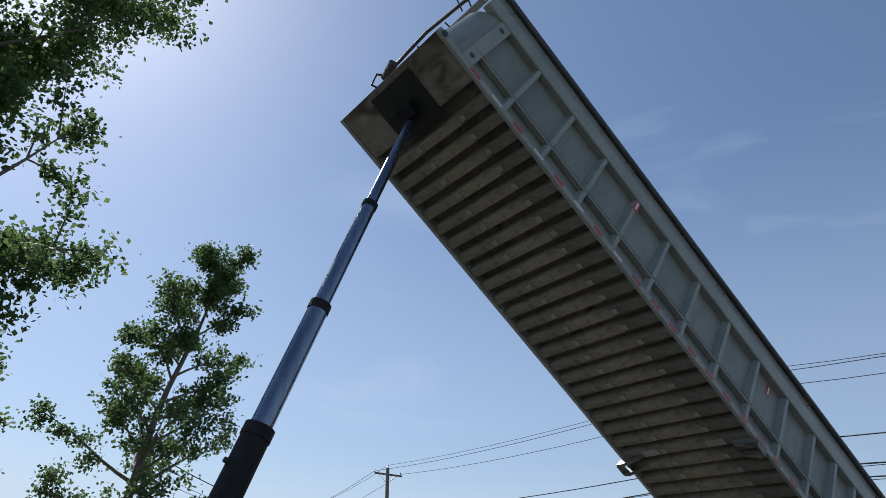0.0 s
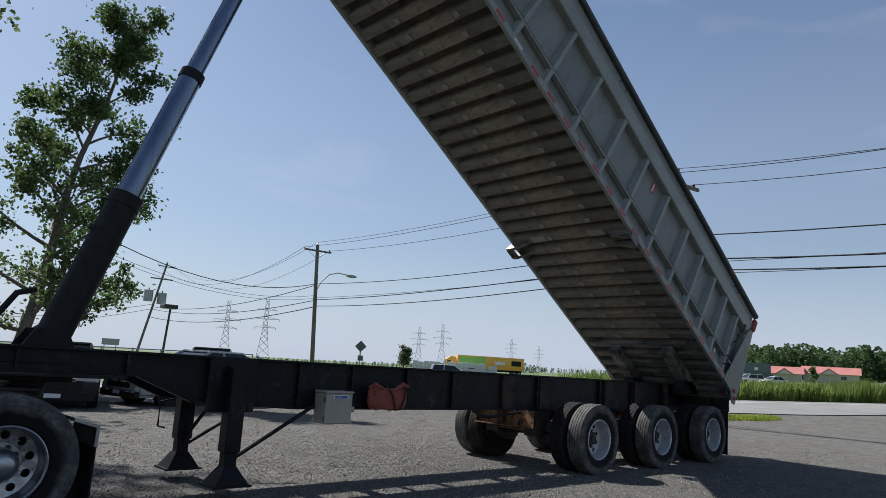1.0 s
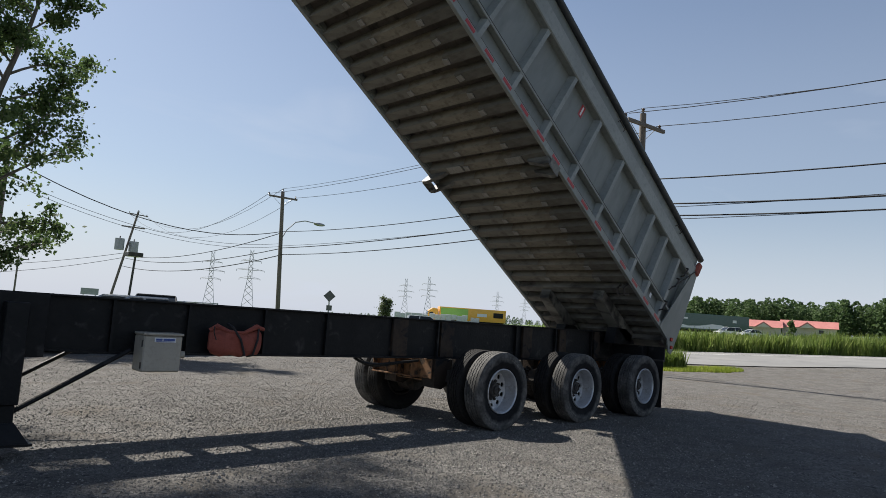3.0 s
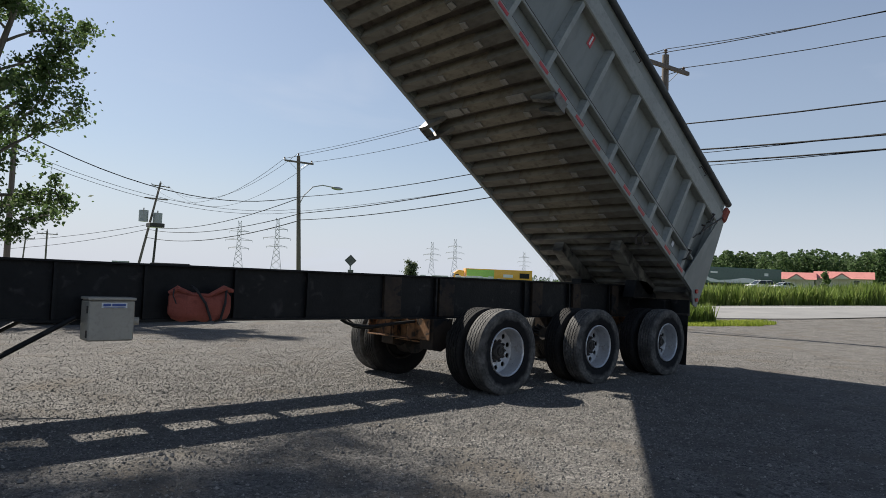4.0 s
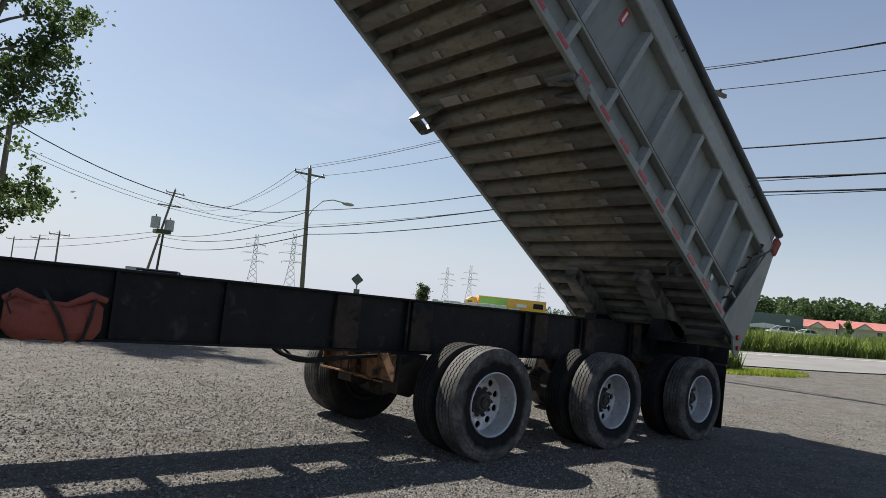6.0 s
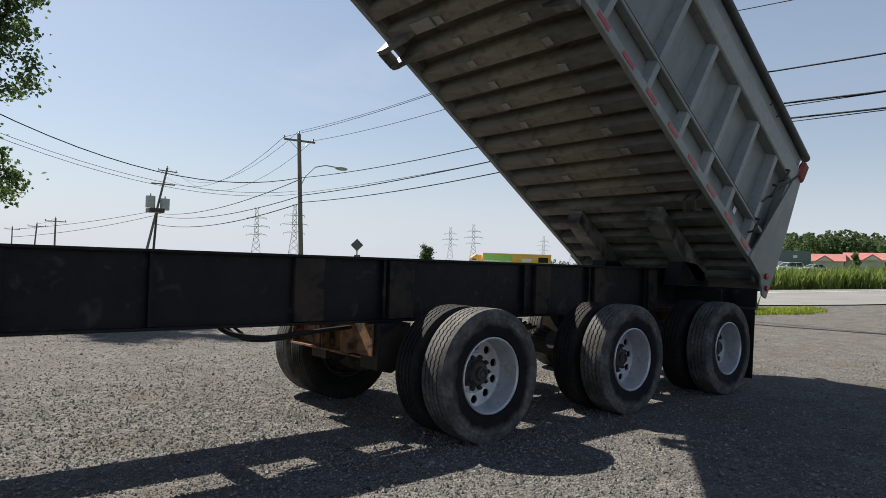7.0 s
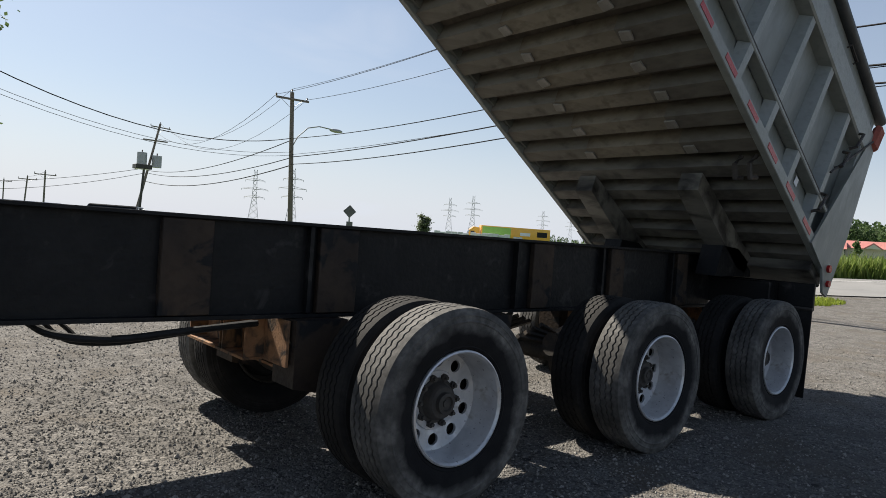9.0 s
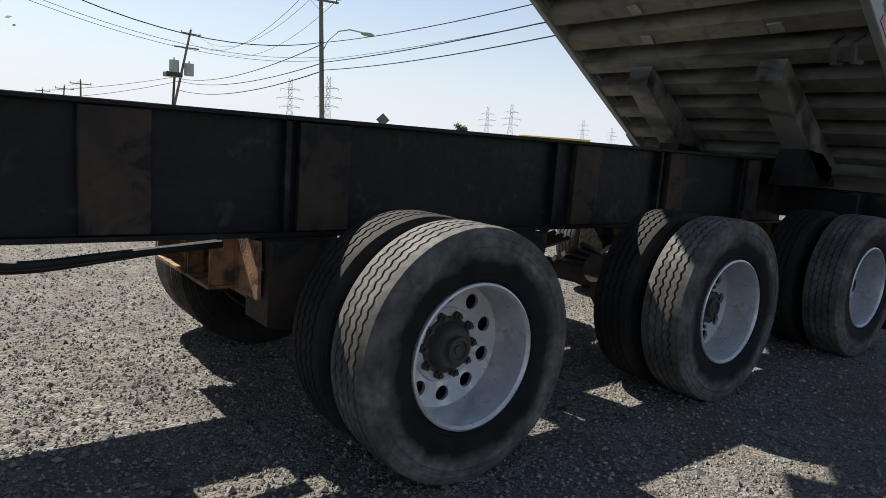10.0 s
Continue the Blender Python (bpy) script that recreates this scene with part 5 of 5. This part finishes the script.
# ---- vehicles ----
def small_wheel(parent, x, y, r, side):
    bm = bmesh.new()
    lathe(bm, [(r * 0.62, -0.10), (r * 0.92, -0.11), (r, -0.07), (r, 0.07), (r * 0.92, 0.11), (r * 0.62, 0.10)], 28)
    w_ = part("wheel", bm, HOSE, parent, smooth=True)
    bm = bmesh.new()
    lathe(bm, [(r * 0.64, -0.10), (r * 0.58, -0.07), (r * 0.5, -0.02), (0.001, -0.02)], 20)
    for k in range(5):
        a = k * math.tau / 5
        box(bm, 0.02, r * 0.6, -0.085, -0.05, -0.035, 0.035, 0.0, m=pose(0, 0, 0, 0, math.degrees(a), 0))
    part("wheel_disc", bm, ALU, w_)
    w_.matrix_basis = pose(x, y, r, 0, 0, 0 if side < 0 else 180)


def car(x, y, yaw, paint, label, kind="suv", category="car"):
    """A parked car. Its nose points along +x before it is turned."""
    c = thing(category, pose(x, y, height(x, y), 0, 0, yaw), label, category, "parked and passing vehicles")
    L, W, r = {"suv": (4.8, 1.95, 0.37), "sedan": (4.7, 1.82, 0.33), "hatch": (4.25, 1.8, 0.32), "pickup": (5.7, 2.0, 0.40)}[kind]
    hb = {"suv": 1.08, "sedan": 0.93, "hatch": 0.97, "pickup": 1.12}[kind]
    ht = {"suv": 1.76, "sedan": 1.45, "hatch": 1.47, "pickup": 1.85}[kind]
    f, b = L / 2, -L / 2
    low = r * 0.62
    bm = bmesh.new()
    side = [(b + 0.05, low), (b - 0.0, low + 0.25), (b + 0.03, hb - 0.1), (b + 0.12, hb), (f - 1.35, hb), (f - 0.3, hb - 0.16), (f - 0.05, hb - 0.30), (f, low + 0.22), (f - 0.06, low)]
    prism(bm, side, -W / 2, W / 2)
    bmesh.ops.bevel(bm, geom=[e for e in bm.edges if abs(e.verts[0].co.y - e.verts[1].co.y) < 1e-5], offset=0.09, segments=3, affect="EDGES")
    body_ = part("car_body", bm, paint, c, smooth=True)
    cab_b = b + (0.12 if kind in ("suv", "hatch") else 0.75 if kind == "sedan" else 2.0)
    cab_f = f - 1.15 if kind != "pickup" else f - 1.45
    cab = [(cab_b, hb - 0.02), (cab_b + (0.22 if kind != "sedan" else 0.65), ht - 0.05), (cab_b + 0.5 + (0.3 if kind == "sedan" else 0), ht), (cab_f - 1.0, ht - 0.02), (cab_f, hb - 0.02)]

    def cabin(bm, grow, top):
        pts = []
        for px, pz in cab:
            pts.append((px, pz))
        lo = [bm.verts.new((px, s * (W / 2 - 0.07 - (0.20 if pz > hb else 0)) * grow, pz)) for s in (-1,) for px, pz in pts]
        hi = [bm.verts.new((px, s * (W / 2 - 0.07 - (0.20 if pz > hb else 0)) * grow, pz)) for s in (1,) for px, pz in pts]
        bm.faces.new(lo)
        bm.faces.new(hi[::-1])
        for i in range(len(lo)):
            j = (i + 1) % len(lo)
            bm.faces.new((lo[i], hi[i], hi[j], lo[j]))
        return bm
    part("cabin_glass", cabin(bmesh.new(), 1.0, ht), GLASS, c, "dark tinted windows")
    bm = bmesh.new()
    box(bm, cab_b + 0.30 + (0.4 if kind == "sedan" else 0), cab_f - 0.95, -W / 2 + 0.25, W / 2 - 0.25, ht - 0.055, ht + 0.02, 0.03)
    part("roof", bm, paint, c)
    for s in (-1, 1):
        yo, yi = s * (W / 2 - 0.065), s * (W / 2 - 0.262)
        for (ax, az_), (bx, bz) in (((cab_f + 0.0, hb - 0.02), (cab_f - 1.0, ht - 0.02)), ((cab_b + 1.35, hb - 0.02), (cab_b + 1.4, ht - 0.02)), ((cab_b + 0.02, hb), (cab_b + 0.25, ht - 0.04))):
            part("roof_pillar", tube(bmesh.new(), [(ax, yo, az_), (bx, yi, bz)], 0.04, 4), paint, c)
        part("mirror", B(cab_f - 0.32, cab_f - 0.15, *sorted((s * (W / 2 - 0.02), s * (W / 2 + 0.17))), hb + 0.02, hb + 0.17, 0.03), paint, c)
        part("headlight", B(f - 0.33, f - 0.015, *sorted((s * (W / 2 - 0.50), s * (W / 2 - 0.03))), hb - 0.36, hb - 0.22, 0.03), LAMP_LENS, c, "clear headlight")
        part("tail_light", B(b + 0.0, b + 0.14, *sorted((s * (W / 2 - 0.28), s * (W / 2 + 0.005))), hb - 0.28, hb - 0.06, 0.02), RED_LENS, c, "red tail light")
        for wx in (f - 0.92, b + 0.92):
            part("wheel_arch", rod(bmesh.new(), (wx, s * (W / 2 - 0.2), r), (wx, s * (W / 2 + 0.004), r), r * 1.16, seg=28), HOSE, c)
            small_wheel(c, wx, s * (W / 2 - 0.09), r, s)
    part("grille", B(f - 0.03, f + 0.012, -0.55, 0.55, low + 0.22, hb - 0.34, 0.02), HOSE, c)
    part("bumper", B(f - 0.14, f + 0.03, -W / 2 + 0.06, W / 2 - 0.06, low - 0.02, low + 0.16, 0.03), HOSE, c)
    part("plate", B(f + 0.032, f + 0.038, -0.16, 0.16, low + 0.06, low + 0.15), LABEL_WHITE, c)
    part("emblem", rod(bmesh.new(), (f + 0.0, 0, hb - 0.30), (f + 0.025, 0, hb - 0.30), 0.06, seg=16), ALU, c)
    if kind == "pickup":
        bm = bmesh.new()
        box(bm, b + 0.15, cab_b - 0.02, -W / 2 + 0.12, W / 2 - 0.12, hb + 0.004, hb + 0.09, 0.03)
        part("bed_cover", bm, HOSE, c)
    return c


car(-3.95, 12.9, -105, BLACK_PAINT, "black hatchback parked on the gravel facing the trailer", "hatch")
car(-0.30, 12.95, 190, SILVER_PAINT, "silver saloon car parked beside the black hatchback", "sedan")
car(4.1, 22.0, 248, BLACK_PAINT, "dark sport utility car parked behind the chassis", "suv")
car(*polar(22.6, 128, -3.9, -3.9), -32 + 180, WHITE_PAINT, "white sport utility car on the far highway", "suv")
car(*polar(20.9, 126, -3.9, -3.9), -32 + 180, WHITE_PAINT, "white saloon car on the far highway", "sedan")
car(*polar(56.0, 60), -40, WHITE_PAINT, "white car standing beyond the yard", "sedan")
car(*polar(47.0, 75), -35, WHITE_PAINT, "white sport utility car standing beyond the yard", "suv")


def semi(x, y, yaw, cab_paint, box_paint, label, panels):
    """An articulated lorry; the cab leads along +x before it is turned."""
    s_ = thing("semi_truck", pose(x, y, height(x, y), 0, 0, yaw), label, "truck", "parked and passing vehicles")
    bm = bmesh.new()
    prism(bm, [(5.2, 0.5), (5.2, 3.5), (6.4, 3.7), (7.4, 3.0), (7.8, 1.9), (9.3, 1.7), (9.4, 0.5)], -1.2, 1.2)
    part("cab", bm, cab_paint, s_)
    part("windscreen", prism(bmesh.new(), [(7.43, 2.92), (7.80, 1.98), (7.84, 1.98), (7.47, 2.92)], -1.05, 1.05), GLASS, s_)
    for sy in (-1, 1):
        part("side_window", B(6.4, 7.3, *sorted((sy * 1.202, sy * 1.21)), 2.0, 2.7), GLASS, s_)
    tr = part("trailer_box", B(-11.3, 4.9, -1.3, 1.3, 1.15, 4.1, 0.03), box_paint, s_)
    for (x0, x1, z0, z1, mt) in panels:
        for sy in (-1, 1):
            part("side_panel", B(x0, x1, *sorted((sy * 1.302, sy * 1.308)), z0, z1), mt, tr)
    for k, wx in enumerate((-10.2, -9.0, 5.6, 6.8, 8.6)):
        for sy in (-1, 1):
            small_wheel(s_, wx, sy * 1.1, 0.5, sy)
    part("underframe", B(-11.0, 6.0, -0.5, 0.5, 0.7, 1.14), HOSE, s_)
    return s_


hx, hy = polar(44.3, 160)
semi(hx, hy, 148, YELLOW_PAINT, YELLOW_PAINT, "yellow and green articulated lorry on the far highway", [(-2.0, 4.6, 1.4, 3.9, GREEN_PAINT), (-10.6, -8.2, 2.2, 3.4, HOSE), (-6.6, -4.2, 2.3, 3.0, WHITE_PAINT)])
hx, hy = polar(25.4, 134)
gs = semi(hx, hy, 148, WHITE_PAINT, DKGREEN_PAINT, "dark green articulated lorry with a white swoosh on the highway", [(1.6, 3.0, 3.0, 3.3, WHITE_PAINT), (-8.6, -7.8, 2.8, 3.3, WHITE_PAINT)])
for sy in (-1, 1):
    pts = [(4.7, 3.9), (4.2, 2.9), (3.2, 2.1), (1.5, 1.75), (-1.0, 1.9), (-3.5, 2.3), (-5.5, 2.2), (-6.8, 1.7), (-5.5, 1.5), (-1.0, 1.35), (3.0, 1.4), (4.75, 2.2)]
    part("swoosh_panel", prism(bmesh.new(), pts, *sorted((sy * 1.303, sy * 1.31))), WHITE_PAINT, gs)

# ---- stacks, fence, billboard, low buildings ----
for az, d, wd, ht in ((48.3, 150, 7.5, 2.4), (45.0, 155, 9.5, 2.3), (43.4, 160, 5, 1.8)):
    x, y = polar(az, d)
    st = thing("wrapped_stack", pose(x, y, height(x, y), 0, 0, az - 90), "row of pale wrapped pallets stacked in a far yard", "pallet stack", "pallet stacks")
    for k in range(int(wd / 1.25)):
        for q in range(2):
            part("pallet_load", B(-wd / 2 + k * 1.25, -wd / 2 + k * 1.25 + 1.2, -0.6, 0.6, q * ht / 2 + 0.1, (q + 1) * ht / 2 + (0.1 if (k * 3 + q) % 4 else -0.1), 0.04), CONCRETE_BLOCK, st)

fx0, fx1 = Vector((-4, 33, height(-4, 33) + 0.3)), Vector((16, 41, height(16, 41) + 0.3))
fence = thing("guard_fence", pose(*fx0), "low metal fence along the back of the yard", "fence")
fd = fx1 - fx0
for k in range(11):
    part("fence_post", rod(bmesh.new(), fd * (k / 10) - Vector((0, 0, 0.5)), fd * (k / 10) + Vector((0, 0, 1.75)), 0.05, seg=8), POLE_GREY, fence)
for z in (1.7, 1.1):
    part("fence_rail", tube(bmesh.new(), [Vector((0, 0, z)), fd + Vector((0, 0, z))], 0.04, 6), POLE_GREY, fence)

bx, by = polar(73.4, 180)
bb = thing("billboard", pose(bx, by, height(bx, by) + 1.6, 0, 0, -17), "grey billboard on posts seen from behind", "billboard")
part("board", B(-1.9, 1.9, -0.1, 0.1, 2.4, 3.9), POLE_GREY, bb)
for k in (-1.6, 1.6):
    part("board_post", B(k * 0.8 - 0.1, k * 0.8 + 0.1, 0.1, 0.3, -2.0, 3.9), POLE_GREY, bb)


def long_house(az, d, length, yaw, label):
    x, y = polar(az, d)
    h = thing("long_house", pose(x, y, height(x, y), 0, 0, yaw), label, "house", "red-roofed houses")
    part("wall", B(-length / 2, length / 2, -4, 4, 0, 2.7), CREAM, h)
    roof = part("roof", prism(bmesh.new(), [(-4.9, 2.6), (4.9, 2.6), (1.0, 4.7), (-1.0, 4.7)], -length / 2 - 0.6, length / 2 + 0.6, "x"), ROOF_RED, h, "faded red roof")
    k = -length / 2 + 3
    n = 0
    while k < length / 2 - 2:
        if n % 3 == 1:
            g = part("gable", prism(bmesh.new(), [(k - 2.4, 2.55), (k + 2.4, 2.55), (k, 4.2)], -5.6, -2.0), ROOF_RED, roof)
            part("gable_face", prism(bmesh.new(), [(k - 1.9, 2.5), (k + 1.9, 2.5), (k, 3.8)], -5.64, -5.605), CREAM, h)
        else:
            wv = part("window", B(k - 0.8, k + 0.8, -4.06, -4.004, 0.9, 2.2), TRIM_WHITE, h)
            part("pane", B(k - 0.7, k + 0.7, -4.085, -4.064, 1.0, 2.1), GLASS, wv)
        k += 3.6
        n += 1
    return h


long_house(21.9, 225, 22, -69, "long low house with a faded red metal roof")
long_house(17.2, 228, 14, -73, "low house with a faded red roof and gables")
for az, d, hh in ((23.2, 205, 4.5), (18.3, 200, 4.0), (21.6, 206, 4.5)):
    x, y = polar(az, d)
    tree("garden_tree", (x, y, height(x, y)), (x, y + 0.2, height(x, y) + hh), 1.0, 700, 0.45, "small dark garden tree before the houses", int(az * 10), low=0.12, twig=0.7, limbs=14, r0=0.1)

build_grass()
build_stones()
